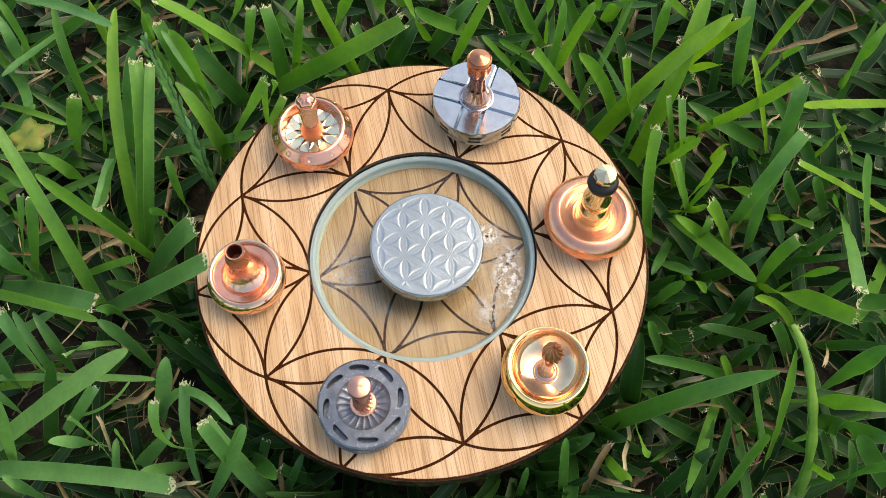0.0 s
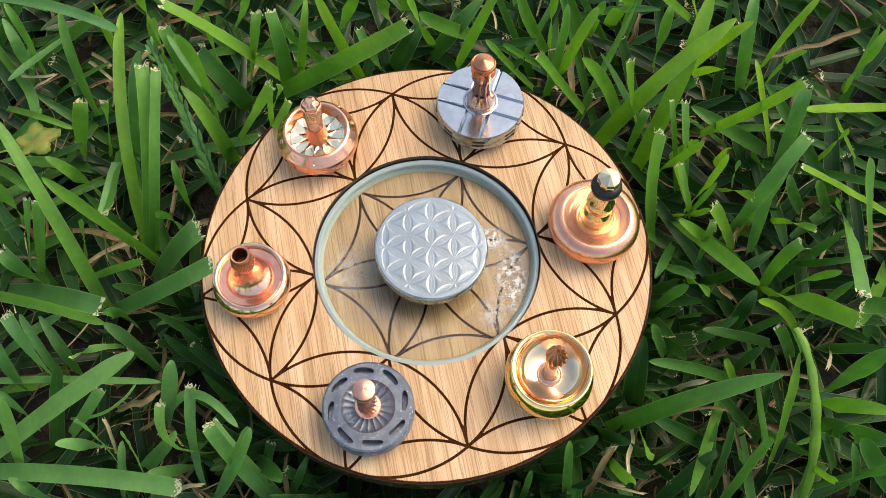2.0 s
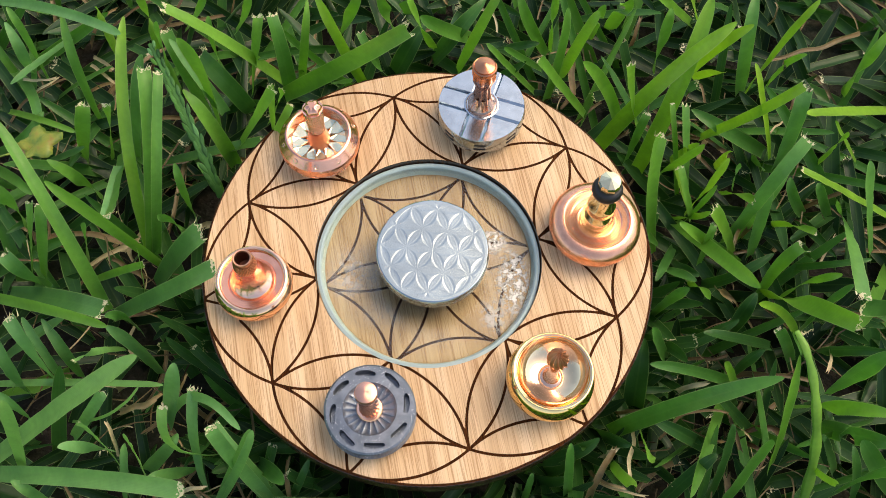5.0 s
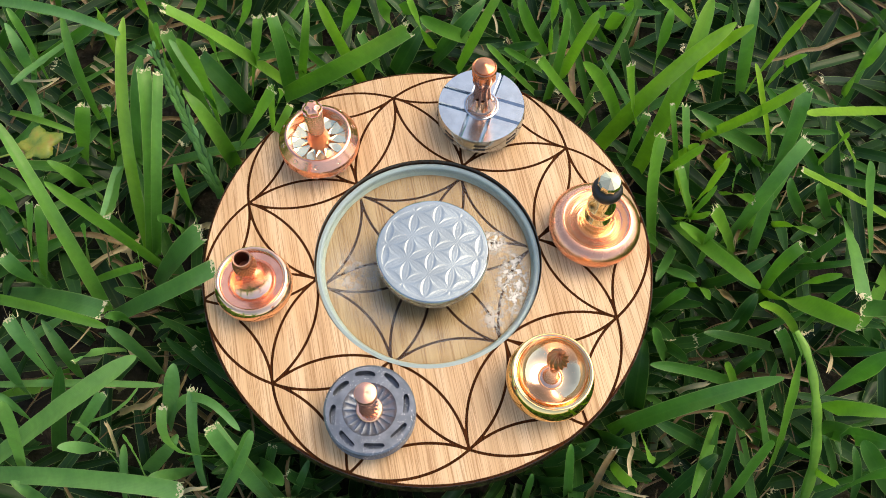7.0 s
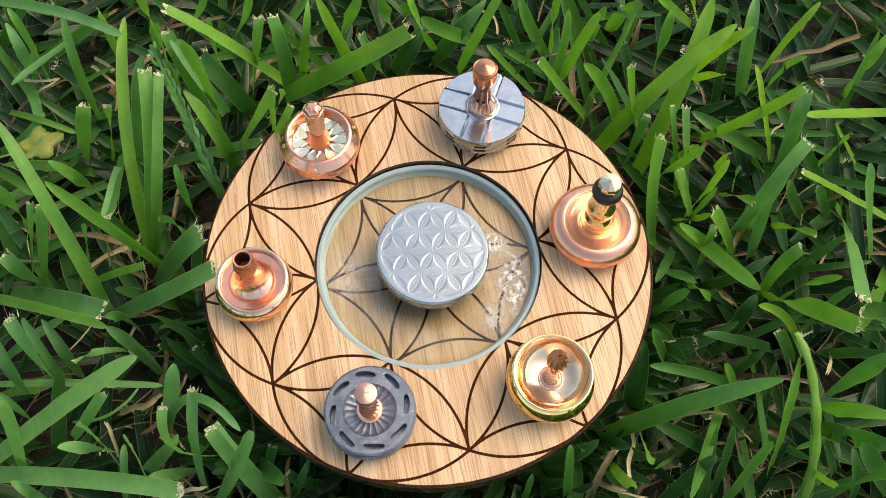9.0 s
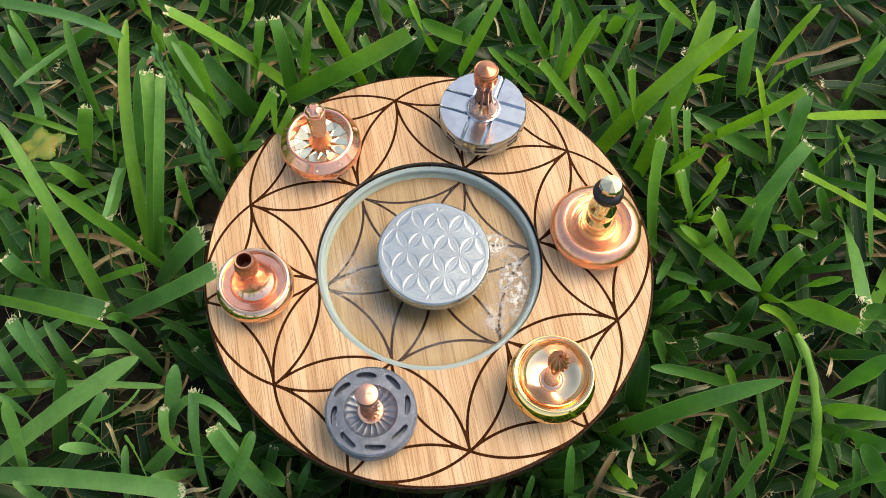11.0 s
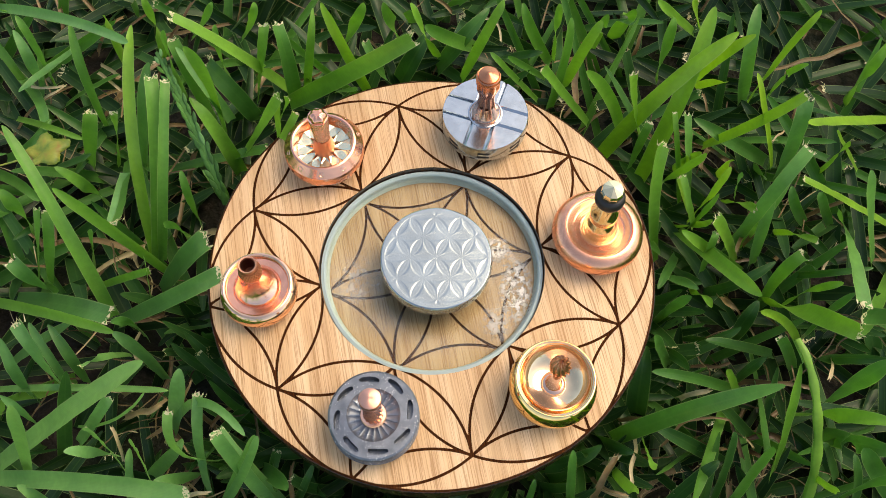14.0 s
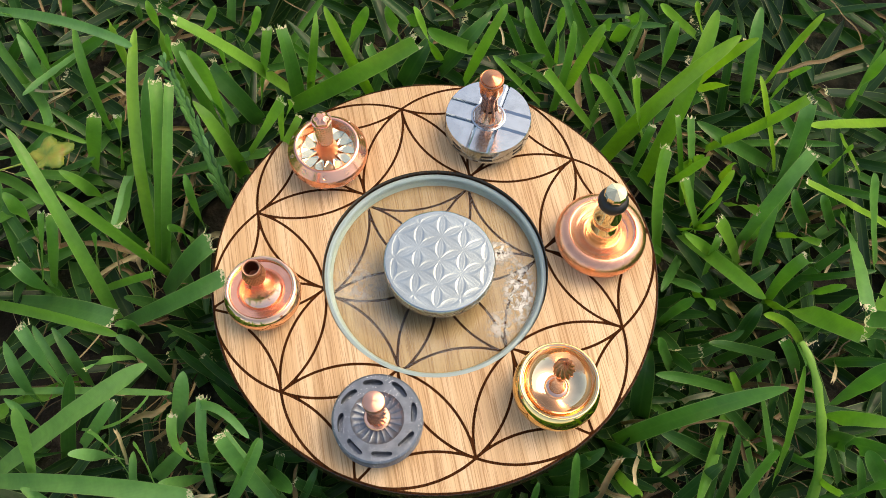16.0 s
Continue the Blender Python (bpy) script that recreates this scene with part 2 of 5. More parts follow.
def link(name, me, mat, parent=None, label="", sharp=38):
    if mat:
        me.materials.append(mat)
    me.shade_smooth()
    me.set_sharp_from_angle(angle=radians(sharp))
    ob = new(name, me)
    if parent:
        ob.parent = parent
    return tagged(ob, label)


def part(name, bm, mat, parent, label="", sharp=38):
    """One bmesh as one mesh object under a thing or a part."""
    me = bpy.data.meshes.new(name)
    bmesh.ops.recalc_face_normals(bm, faces=bm.faces)
    bm.to_mesh(me)
    bm.free()
    return link(name, me, mat, parent, label, sharp)


def from_arrays(name, verts, faces, mat, parent=None, label="", attrs=None, sharp=38):
    me = bpy.data.meshes.new(name)
    me.from_pydata([tuple(v) for v in verts], [], faces)
    for k, vals in (attrs or {}).items():
        a = me.attributes.new(k, "FLOAT", "POINT")
        a.data.foreach_set("value", np.asarray(vals, dtype=np.float32))
    me.update()
    return link(name, me, mat, parent, label, sharp)


def sheet(fn, nu, nv, wrap=True):
    """A grid surface fn(u, v) -> xyz with u round (0..1) and v along (0..1)."""
    bm = bmesh.new()
    rows = []
    for j in range(nv + 1):
        rows.append([bm.verts.new(fn(i / nu, j / nv)) for i in range(nu if wrap else nu + 1)])
    for a, b in zip(rows, rows[1:]):
        for i in range(nu):
            k = (i + 1) % nu if wrap else i + 1
            bm.faces.new((a[i], a[k], b[k], b[i]))
    return bm, rows


def lathe(profile, seg=72):
    """A turned body from (radius, height) pairs in millimetres, closed on the axis where the radius is 0."""
    bm = bmesh.new()
    rows = []
    for r, z in profile:
        if r < 1e-6:
            rows.append([bm.verts.new((0, 0, z * MM))])
        else:
            rows.append([bm.verts.new((r * MM * math.cos(2 * math.pi * i / seg), r * MM * math.sin(2 * math.pi * i / seg), z * MM))
                         for i in range(seg)])
    for a, b in zip(rows, rows[1:]):
        for i in range(seg):
            k = (i + 1) % seg
            if len(a) == 1 and len(b) == 1:
                continue
            if len(a) == 1:
                bm.faces.new((a[0], b[k], b[i]))
            elif len(b) == 1:
                bm.faces.new((a[i], a[k], b[0]))
            else:
                bm.faces.new((a[i], a[k], b[k], b[i]))
    return bm


def arc(cx, cz, r, a0, a1, n=8, rz=None):
    """Points of an arc in a profile, in millimetres and degrees."""
    rz = r if rz is None else rz
    return [(cx + r * math.cos(radians(a0 + (a1 - a0) * i / n)), cz + rz * math.sin(radians(a0 + (a1 - a0) * i / n))) for i in range(n + 1)]


def fluted(radius, z0, z1, count, depth, twist=0.0, cross=False, nu=144, nv=24, closed=True):
    """A stem whose flutes run along it, twisted by so many turns, or crossed as knurling; radius(v) in millimetres."""
    def fn(u, v):
        a = 2 * math.pi * u
        s = math.cos(count * (a + 2 * math.pi * twist * v))
        if cross:
            s = max(s, math.cos(count * (a - 2 * math.pi * twist * v)))
        r = (radius(v) + depth * (s - 1) / 2) * MM
        return (r * math.cos(a), r * math.sin(a), (z0 + (z1 - z0) * v) * MM)
    bm, rows = sheet(fn, nu, nv)
    if closed:
        bm.faces.new(rows[-1])
        bm.faces.new(rows[0][::-1])
    return bm


def relief(height, radius, rings, seg, inner=0.0):
    """A round face whose height is height(x, y) in millimetres; arrays in, arrays out."""
    rr = np.linspace(max(inner, 1e-4), radius, rings + 1)
    aa = np.arange(seg) * 2 * np.pi / seg
    x, y = np.outer(rr, np.cos(aa)), np.outer(rr, np.sin(aa))
    z = height(x, y)
    verts = np.stack([x, y, z], -1).reshape(-1, 3) * MM
    faces = [(j * seg + i, (j * seg + (i + 1) % seg), (j + 1) * seg + (i + 1) % seg, (j + 1) * seg + i)
             for j in range(rings) for i in range(seg)]
    return verts, faces, x, y


def thing(name, label, category, x, y, z=TOP, rz=0.0, group=""):
    ob = new(name)
    ob.empty_display_size = 0.01
    ob.matrix_basis = pose(x, y, z, 0, 0, rz)
    return tagged(ob, label, category, group)


def lattice(p, reach, turn):
    """Nodes of a triangular lattice within reach."""
    out = []
    for i in range(-6, 7):
        for j in range(-6, 7):
            x, y = p * (i + j * 0.5), p * j * math.sqrt(3) / 2
            if math.hypot(x, y) <= reach + 1e-9:
                c, s = math.cos(turn), math.sin(turn)
                out.append((x * c - y * s, x * s + y * c))
    return out


def circle_lines(x, y, p, turn, reach, hub=True):
    """Distance in mm from each point to the nearest of the overlapping circles."""
    d = np.full(x.shape, 9.0)
    for cx, cy in lattice(p, reach, turn):
        if not hub and math.hypot(cx, cy) < 0.1:
            continue
        k = np.abs(np.hypot(x - cx, y - cy) - p)
        if math.hypot(cx, cy) > 1.9 * p:
            k = np.where(np.hypot(x, y) > 1.735 * p, 9.0, k)
        d = np.minimum(d, k)
    return d if hub else np.where(np.hypot(x, y) > p, 9.0, d)


# ---- ground ----
def build_ground():
    rad = [0.0, 0.02, 0.04, 0.046, 0.050, 0.055, 0.060, 0.068, 0.076] + [0.08 * 1.09 ** i for i in range(34)] + [1.7 * 1.6 ** i for i in range(13)]
    verts, faces, seg = [(0, 0, 0.0187)], [], 120
    for r in rad[1:]:
        for i in range(seg):
            a = 2 * math.pi * i / seg
            x, y = r * math.cos(a), r * math.sin(a)
            k = min(max((r - 0.046) / 0.014, 0), 1)
            z = 0.0187 * (1 - k) + k * (-0.038 + 0.006 * noise.noise((x * 40, y * 40, 0)) + 0.004 * noise.noise((x * 13, y * 13, 3)))
            verts.append((x, y, z))
    for i in range(seg):
        faces.append((0, 1 + i, 1 + (i + 1) % seg))
    for j in range(len(rad) - 2):
        for i in range(seg):
            a, b = 1 + j * seg, 1 + (j + 1) * seg
            faces.append((a + i, b + i, b + (i + 1) % seg, a + (i + 1) % seg))
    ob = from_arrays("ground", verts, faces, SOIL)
    tagged(ob, "dark soil with thatch under the lawn", "ground", kind="structure")


# ---- the board ----
def build_board():
    board = thing("display_board", "round bamboo board engraved with overlapping circles, charred edge, lying on grass", "board", 0, 0, 0)
    R, INNER = 75.4, 36.8

    def ring_height(x, y):
        d = circle_lines(x, y, CELL * 1000, TURN + radians(30), CELL * 2700)
        r = np.hypot(x, y)
        z = TOP * 1000 - 0.3 * np.clip((0.36 - d) / 0.2, 0, 1)
        return z - 0.35 * np.clip((r - (R - 0.3)) / 0.3, 0, 1)
    v, f, x, y = relief(ring_height, R, 120, 960, 38.3)
    scorch = np.minimum(circle_lines(x, y, CELL * 1000, TURN + radians(30), CELL * 2700), 0.1 + 0.55 * (R - np.hypot(x, y)))
    from_arrays("engraved_ring", v, f, BAMBOO, board, attrs={"line": scorch.ravel()}, sharp=80)
    z1 = TOP * 1000
    part("ring_edge", lathe([(38.3, z1), (38.25, z1 - 0.4), (38.25, z1 - 7.8), (75.5, z1 - 7.8), (75.75, z1 - 7.5), (75.75, z1 - 0.8), (75.65, z1 - 0.5), (75.4, z1 - 0.35)], 192), BURNT, board, "charred laser-cut edge")
    part("base_disc", lathe([(0, z1 - 10.8), (74.9, z1 - 10.8), (75.3, z1 - 10.5), (75.3, z1 - 8.5), (74.9, z1 - 8.0), (38.2, z1 - 8.0)], 192), BURNT, board, "charred lower ply")

    def floor_lines(x, y):
        d = circle_lines(x, y, INNER, TURN + radians(30), INNER * 2.05, False)
        return np.where(np.hypot(x, y) > 36.0, 9.0, d)
    v, f, x, y = relief(lambda x, y: z1 - 7.9 - 0.2 * np.clip((0.4 - floor_lines(x, y)) / 0.2, 0, 1), 38.2, 100, 600)
    from_arrays("engraved_floor", v, f, BAMBOO, board, "engraved bamboo under the glass", attrs={"line": floor_lines(x, y).ravel()}, sharp=80)

    lens = thing("glass_dish", "round concave clear glass lens set into the board", "glass dish", 0, 0, TOP - 0.0078)
    Rg = 37.85
    prof = [(0, 2.2)]
    prof += [(r, 2.2 + 0.3 * (r / 34.8) ** 2) for r in np.linspace(2, 34.8, 16)] + [(35.2, 2.75), (35.6, 3.5), (35.9, 4.6)]
    prof += [(36.2, 5.3), (36.8, 5.9), (Rg, 5.6), (Rg, 1.6), (Rg - 1.4, 0.0), (0, 0)]
    ob = part("lens", lathe(prof, 128), GLASS, lens, sharp=25)
    ob.visible_shadow = False
    ob.data.materials.append(FROST)
    ob.data.materials.append(FROST_WALL)
    for poly in ob.data.polygons:
        if math.hypot(poly.center.x, poly.center.y) > 0.03608:
            poly.material_index = 2 if poly.center.z < 0.005 else 1


# ---- spinning disc ----
def build_disc():
    disc = thing("spinning_top", "brushed grey titanium disc top engraved with petals, spinning on the glass", "spinning top", 0.0012, 0.0, TOP - 0.0056)
    p, R = 8.65, 18.1
    nodes = lattice(p, 2 * p + 0.01, 0.0)
    edges = []
    for i, a in enumerate(nodes):
        for b in nodes[i + 1:]:
            if abs(math.hypot(a[0] - b[0], a[1] - b[1]) - p) < 0.01:
                mx, my = (a[0] + b[0]) / 2, (a[1] + b[1]) / 2
                nx, ny = -(b[1] - a[1]) / p * p * math.sqrt(3) / 2, (b[0] - a[0]) / p * p * math.sqrt(3) / 2
                edges.append(((mx + nx, my + ny), (mx - nx, my - ny)))

    def height(x, y):
        s = np.full(x.shape, -9.0)
        for c, d in edges:
            s = np.maximum(s, np.minimum(p - np.hypot(x - c[0], y - c[1]), p - np.hypot(x - d[0], y - d[1])))
        s = np.clip(s, 0, 2)
        line = np.full(x.shape, 9.0)
        for cx, cy in nodes:
            line = np.minimum(line, np.abs(np.hypot(x - cx, y - cy) - p))
        half = p * (1 - math.sqrt(3) / 2)
        z = 12.6 - 0.050 * (1 - (1 - np.clip(s / half, 0, 1)) ** 2)
        # a fine cut along the circles
        z -= 0.044 * np.exp(-(line / 0.42) ** 2) * np.clip((2 * p - 0.2 - np.hypot(x, y)) / 1.2, 0, 1)
        # the fields between the petals swell a little
        z += 0.012 * (1 - np.exp(-np.where(s > 0, 0, line) / 0.7)) * np.clip((2 * p - 0.4 - np.hypot(x, y)) / 2.0, 0, 1)
        return z
    v, f, x, y = relief(height, R, 190, 760)
    from_arrays("engraved_face", v, f, TITANIUM, disc, sharp=50)
    part("rim", lathe([(R, 12.6)] + arc(R - 0.1, 11.9, 0.7, 80, 0, 5) + [(18.8, 11.7), (18.8, 8.7)] + arc(17.9, 8.5, 0.9, 0, -80, 5) + [(14, 6.7), (5, 5.0), (2.2, 2.9)], 128), TITANIUM, disc)
    part("tip", lathe([(2.6, 2.9)] + arc(0, 1.4, 1.4, 40, -90, 7), 24), STEEL, disc, "small ball tip")
    return disc


# ---- the tops that stand on the board ----
GROUP = "metal tops standing round the board"


def top_with_cup(x, y):
    """Polished copper, belly of bronze gloss, cone and knurled hollow stem."""
    t = thing("spinning_top", "polished copper spinning top with a knurled hollow stem", "spinning top", x, y, rz=15, group=GROUP)
    part("body", lathe([(0, 0), (2, 0), (2.4, 0.8), (7.5, 1.6)] + arc(8.2, 5.6, 4.5, -80, 62, 12) + arc(10.9, 9.6, 0.9, 40, 170, 6) + [(9.9, 9.1)]), ROSE, t)
    part("top_plate", lathe([(10.1, 9.1), (7.7, 8.95), (7.45, 8.6), (7.2, 8.6)]), COPPER_BRIGHT, t)
    part("cone", lathe([(7.2, 8.6), (7.1, 9.1), (6.4, 9.8), (5.2, 10.8), (4.3, 12.4), (3.5, 14.2), (2.9, 16.6), (2.6, 20)]), COPPER_SATIN, t)
    stem = part("stem", fluted(lambda v: 2.6 + 1.15 * math.sin(math.pi * (0.1 + 0.75 * v)), 18.6, 24.6, 24, 0.4, 0.12, True, 192, 30, False), COPPER_KNOB, t, "diamond-knurled copper stem")
    part("cup", lathe([(2.9, 24.2), (2.8, 25.0), (3.0, 25.9), (3.0, 26.4), (2.8, 26.7), (2.4, 26.65), (2.25, 26.3), (2.2, 26.0)]), COPPER_KNOB, stem, "hollow cup end")
    part("bore", lathe([(2.2, 26.0), (2.1, 20.2), (0, 20.0)]), BORE, stem, "bore with shade painted in")
    return t


def top_steel(x, y):
    """Steel disc with pairs of sloped grooves cut across its face, slotted side and fluted copper stem."""
    t = thing("spinning_top", "brushed steel disc spinning top with a copper stem", "spinning top", x, y, rz=-20, group=GROUP)
    R, H = 15.0, 11.2

    def face(px, py):
        z = np.full(px.shape, H)
        for k in range(4):
            a = k * math.pi / 2
            u, v = px * math.cos(a) + py * math.sin(a), -px * math.sin(a) + py * math.cos(a)
            for edge in (-3.7, 3.5):
                z = np.where((u > 2.8) & (v > edge) & (v < edge + 1.25), H - 0.75 * (1 - (v - edge) / 1.25), z)
        return z
    v, f, px, py = relief(face, R, 100, 1080, 3.0)
    from_arrays("arm_face", v, f, STEEL, t, "steel face cut by pairs of sloped grooves", sharp=20)
    part("side", lathe([(R, H - 0.02), (R + 0.2, H - 0.35), (R + 0.2, 4.2), (R - 0.6, 3.6), (9, 2.4), (2.5, 1.4), (2.0, 0), (0, 0)], 96), STEEL, t)
    # nothing is cut here: near-black blocks stand in for the shade inside slots
    slot_bm = bmesh.new()
    bmesh.ops.create_cube(slot_bm, size=1, matrix=Matrix.Diagonal((0.0006, 0.0042, 0.0011, 1)))
    me = bpy.data.meshes.new("slot")
    bmesh.ops.bevel(slot_bm, geom=slot_bm.edges[:], offset=0.0002, segments=1, affect="EDGES")
    slot_bm.to_mesh(me)
    slot_bm.free()
    me.materials.append(DARK)
    for k in range(8):
        a = 2 * math.pi * (k + 0.35) / 8
        for z in (6.2, 8.4):
            s = new("side_slot", me)
            s.parent = t
            s.matrix_basis = Matrix.Rotation(a, 4, "Z") @ Matrix.Translation(((R + 0.02) * MM, 0, z * MM))
    part("collar", lathe([(4.6, H - 1.4), (6.0, H - 0.1), (6.1, H + 0.25), (5.6, H + 0.35), (4.6, H - 0.6), (0, H - 0.6)], 64), STEEL, t, "polished steel collar")

    def bulb(v):
        w = min(max((v - 0.42) / 0.36, 0), 1)
        return 3.7 - 1.0 * math.sin(math.pi / 2 * min(v / 0.42, 1)) + 1.45 * (3 * w * w - 2 * w ** 3)
    stem = part("stem", lathe([(0, H - 0.8), (4.9, H - 0.8), (4.9, H + 1.2), (4.6, H + 1.9), (3.6, H + 4.0), (3.0, H + 6.0)], 64), COPPER, t)
    part("fluted_neck", fluted(bulb, H + 3.8, H + 21.2, 8, 0.7, nv=48), COPPER_DARK, stem, "fluted aged copper neck")
    part("knob", lathe([(3.6, H + 20.6), (4.15, H + 21.0), (4.25, H + 21.6), (4.1, H + 22.4), (3.7, H + 22.7), (3.5, H + 22.6), (3.4, H + 22.9), (2.0, H + 23.5), (0.9, H + 23.9), (0, H + 24.3)], 48), COPPER_DARK, stem)
    return t


def top_ring(x, y):
    """Round copper ring, dished inside, brass bell stem with a rubber ring and a faceted tip."""
    t = thing("spinning_top", "satin copper spinning top with brass stem and black rubber ring", "spinning top", x, y, rz=0, group=GROUP)
    part("body", lathe([(0, 0), (2, 0), (2.6, 1.0), (8, 1.9)] + arc(10.3, 6.6, 5.0, -95, 74, 20, 4.9) + [(11.35, 11.35), (11.15, 11.2), (11.1, 10.9)], 96), ROSE_MATTE, t)
    dish = [(11.1, 10.9), (10.95, 11.1), (10.7, 11.05), (10.0, 10.4), (9.2, 9.75)]
    for k in range(4):
        q = 8.8 - k * 0.62
        dish += [(q, 9.5 - k * 0.24), (q - 0.5, 9.3 - k * 0.24), (q - 0.55, 9.35 - k * 0.24)]
    part("dish", lathe(dish + [(5.9, 8.5), (4.0, 8.4)], 96), COPPER_BRIGHT, t, "polished dish with turned rings")
    stem = part("stem", lathe([(6.0, 8.2), (6.0, 9.5), (5.7, 10.2), (5.6, 12.0), (5.5, 13.6), (5.0, 15.8), (4.3, 17.4), (4.0, 18.4), (4.3, 19.2), (4.7, 20.2), (4.7, 21.6), (4.3, 23.0), (3.6, 25.0), (3.3, 29.6)], 64), GOLD, t, "polished pale brass stem")
    part("rubber_ring", lathe(arc(3.1, 31.4, 1.75, 0, 360, 20, 2.5), 48), RUBBER, stem, "black rubber grip ring")
    tip = lathe([(3.4, 32.4), (3.6, 34.6), (3.65, 36.0), (3.35, 36.9), (0, 38.5)], 10)
    part("faceted_tip", tip, GOLD, stem, "faceted bright tip", sharp=5)
    return t


def top_flower(x, y):
    """Copper ring with drilled bevel, pale petals inside, knurled stem with a flowered end."""
    t = thing("spinning_top", "copper spinning top with pale petal inlay and drilled rim", "spinning top", x, y, rz=6, group=GROUP)
    part("body", lathe([(0, 0), (2, 0), (2.4, 0.9), (8.5, 2.0), (11.6, 3.6), (12.4, 4.6), (12.6, 5.4), (13.6, 6.0), (13.9, 6.8), (13.9, 9.0), (13.6, 9.8), (11.3, 12.6), (10.7, 12.8), (10.2, 12.5), (9.6, 10.2), (9.4, 8.6)], 96), COPPER_BRIGHT, t, sharp=14)
    for k in range(10):
        a = 2 * math.pi * (k + 0.3) / 10
        bm = lathe([(0.98, 0.05), (0.7, 0.12), (0.45, -0.15), (0, -0.3)], 14)
        bmesh.ops.transform(bm, matrix=Matrix.Rotation(a, 4, "Z") @ Matrix.Translation((12.45 * MM, 0, 11.22 * MM)) @ Matrix.Rotation(radians(50), 4, "Y"), verts=bm.verts)
        part("rim_hole", bm, COPPER, t, "countersunk hole")
    for k in range(8):
        bm = bmesh.new()
        bmesh.ops.create_uvsphere(bm, u_segments=20, v_segments=8, radius=MM, matrix=Matrix.Rotation(2 * math.pi * (k + 0.55) / 8, 4, "Z")
                                  @ Matrix.Translation((12.9 * MM, 0, 5.1 * MM)) @ Matrix.Rotation(radians(28), 4, "Y") @ Matrix.Diagonal((0.5, 3.4, 0.5, 1)))
        part("side_cut", bm, COPPER, t, "polished crescent cut")
    part("bowl", lathe([(9.6, 9.6), (9.0, 8.2), (6, 7.3), (0, 7.0)], 72), COPPER, t)
    for k in range(12):
        a = 2 * math.pi * k / 12
        bm = bmesh.new()
        pts = [(2.9, 0, 8.6), (6.3, -1.62, 8.3), (9.2, -2.3, 9.0), (9.35, 0, 8.5), (9.2, 2.3, 9.0), (6.3, 1.62, 8.3), (6.3, 0, 7.9)]
        vs = [bm.verts.new((q[0] * MM, q[1] * MM, q[2] * MM)) for q in pts]
        for i in range(6):
            bm.faces.new((vs[i], vs[(i + 1) % 6], vs[6]))
        low = [bm.verts.new((q[0] * MM, q[1] * MM, (q[2] - 0.5) * MM)) for q in pts[:6]]
        for i in range(6):
            bm.faces.new((vs[(i + 1) % 6], vs[i], low[i], low[(i + 1) % 6]))
        bm.faces.new(low[::-1])
        bmesh.ops.rotate(bm, matrix=Matrix.Rotation(a, 3, "Z"), verts=bm.verts)
        part("petal", bm, PEARL, t, "pale champagne petal", sharp=4)
    stem = part("stem", lathe([(0, 7.2), (3.9, 7.2), (3.9, 10.2), (3.75, 11.2), (3.0, 13.6), (2.75, 15.6)], 48), COPPER_KNOB, t)
    part("knurled_grip", fluted(lambda v: 2.62 + 0.75 * v ** 1.5 + 0.16 * math.cos(62 * v), 14.6, 28.0, 20, 0.2, 0.03, True, 160, 110), COPPER_SATIN, stem, "knurled copper grip")
    part("flower_end", fluted(lambda v: 3.25 * math.sqrt(1.02 - 0.85 * v * v), 27.8, 30.2, 6, 0.4, 0, False, 72, 10), COPPER_BRIGHT, stem, sharp=18)
    return t


def top_slots(x, y):
    """Patterned grey disc with nine curved slots, fluted dish and a copper stem with a coned cap."""
    t = thing("spinning_top", "patterned grey metal spinning top with curved slots and copper stem", "spinning top", x, y, rz=0, group=GROUP)
    R, H, N = 13.9, 10.6, 8

    def face(px, py):
        r, a = np.hypot(px, py), np.arctan2(py, px)
        z = np.full(px.shape, H)
        z -= 0.5 * np.clip((r - 13.3) / 0.6, 0, 1)
        fl = np.sin(10 * a)
        z = np.where(r < 8.2, H - 1.2 * np.clip(1 - (r / 8.2) ** 2, 0, 1) ** 0.6 - 0.26 * np.abs(fl) ** 0.5 * np.clip((8.2 - r) / 0.9, 0, 1), z)
        for k in range(N):
            c = 2 * np.pi * (k + 0.15) / N
            da = (a - c + np.pi) % (2 * np.pi) - np.pi
            mid = 11.3 + da * 1.7
            d = ((np.abs(r - mid) / 0.85) ** 2.6 + (np.abs(da) / 0.27) ** 2.6) ** (1 / 2.6)
            z = np.where(d < 1, H - 3.4, z)
        return z
    v, f, px, py = relief(face, R, 150, 720, 2.5)
    from_arrays("slotted_face", v, f, DAMASCUS, t, "patterned face with curved slots", sharp=30)
    side = [(R, H - 0.5)]
    for k in range(4):
        z = H - 1.0 - k * 1.5
        side += [(R + 0.1, z + 0.3), (R + 0.1, z - 0.55), (R - 0.35, z - 0.65), (R - 0.35, z - 1.0)]
    part("grooved_side", lathe(side + [(R - 0.8, 3.6), (9, 2.2), (2.4, 1.2), (2, 0), (0, 0)], 96), DAMASCUS, t)
    stem = part("stem", lathe([(0, H - 2.0), (4.1, H - 2.0), (4.1, H + 0.6), (3.85, H + 0.9), (2.5, H + 1.0)], 64), COPPER_SATIN, t)
    part("twisted_grip", fluted(lambda v: 3.2 - 0.35 * math.sin(math.pi * v), H + 0.8, H + 16.0, 14, 0.5, 0.3, False, 168, 60), COPPER_DARK, stem, "spiral-fluted grip")
    part("cap", lathe([(2.7, H + 15.4), (3.2, H + 15.8), (3.3, H + 18.0), (3.15, H + 18.3), (0, H + 19.4)], 64), COPPER_FACED, stem, "turned coned cap")
    return t


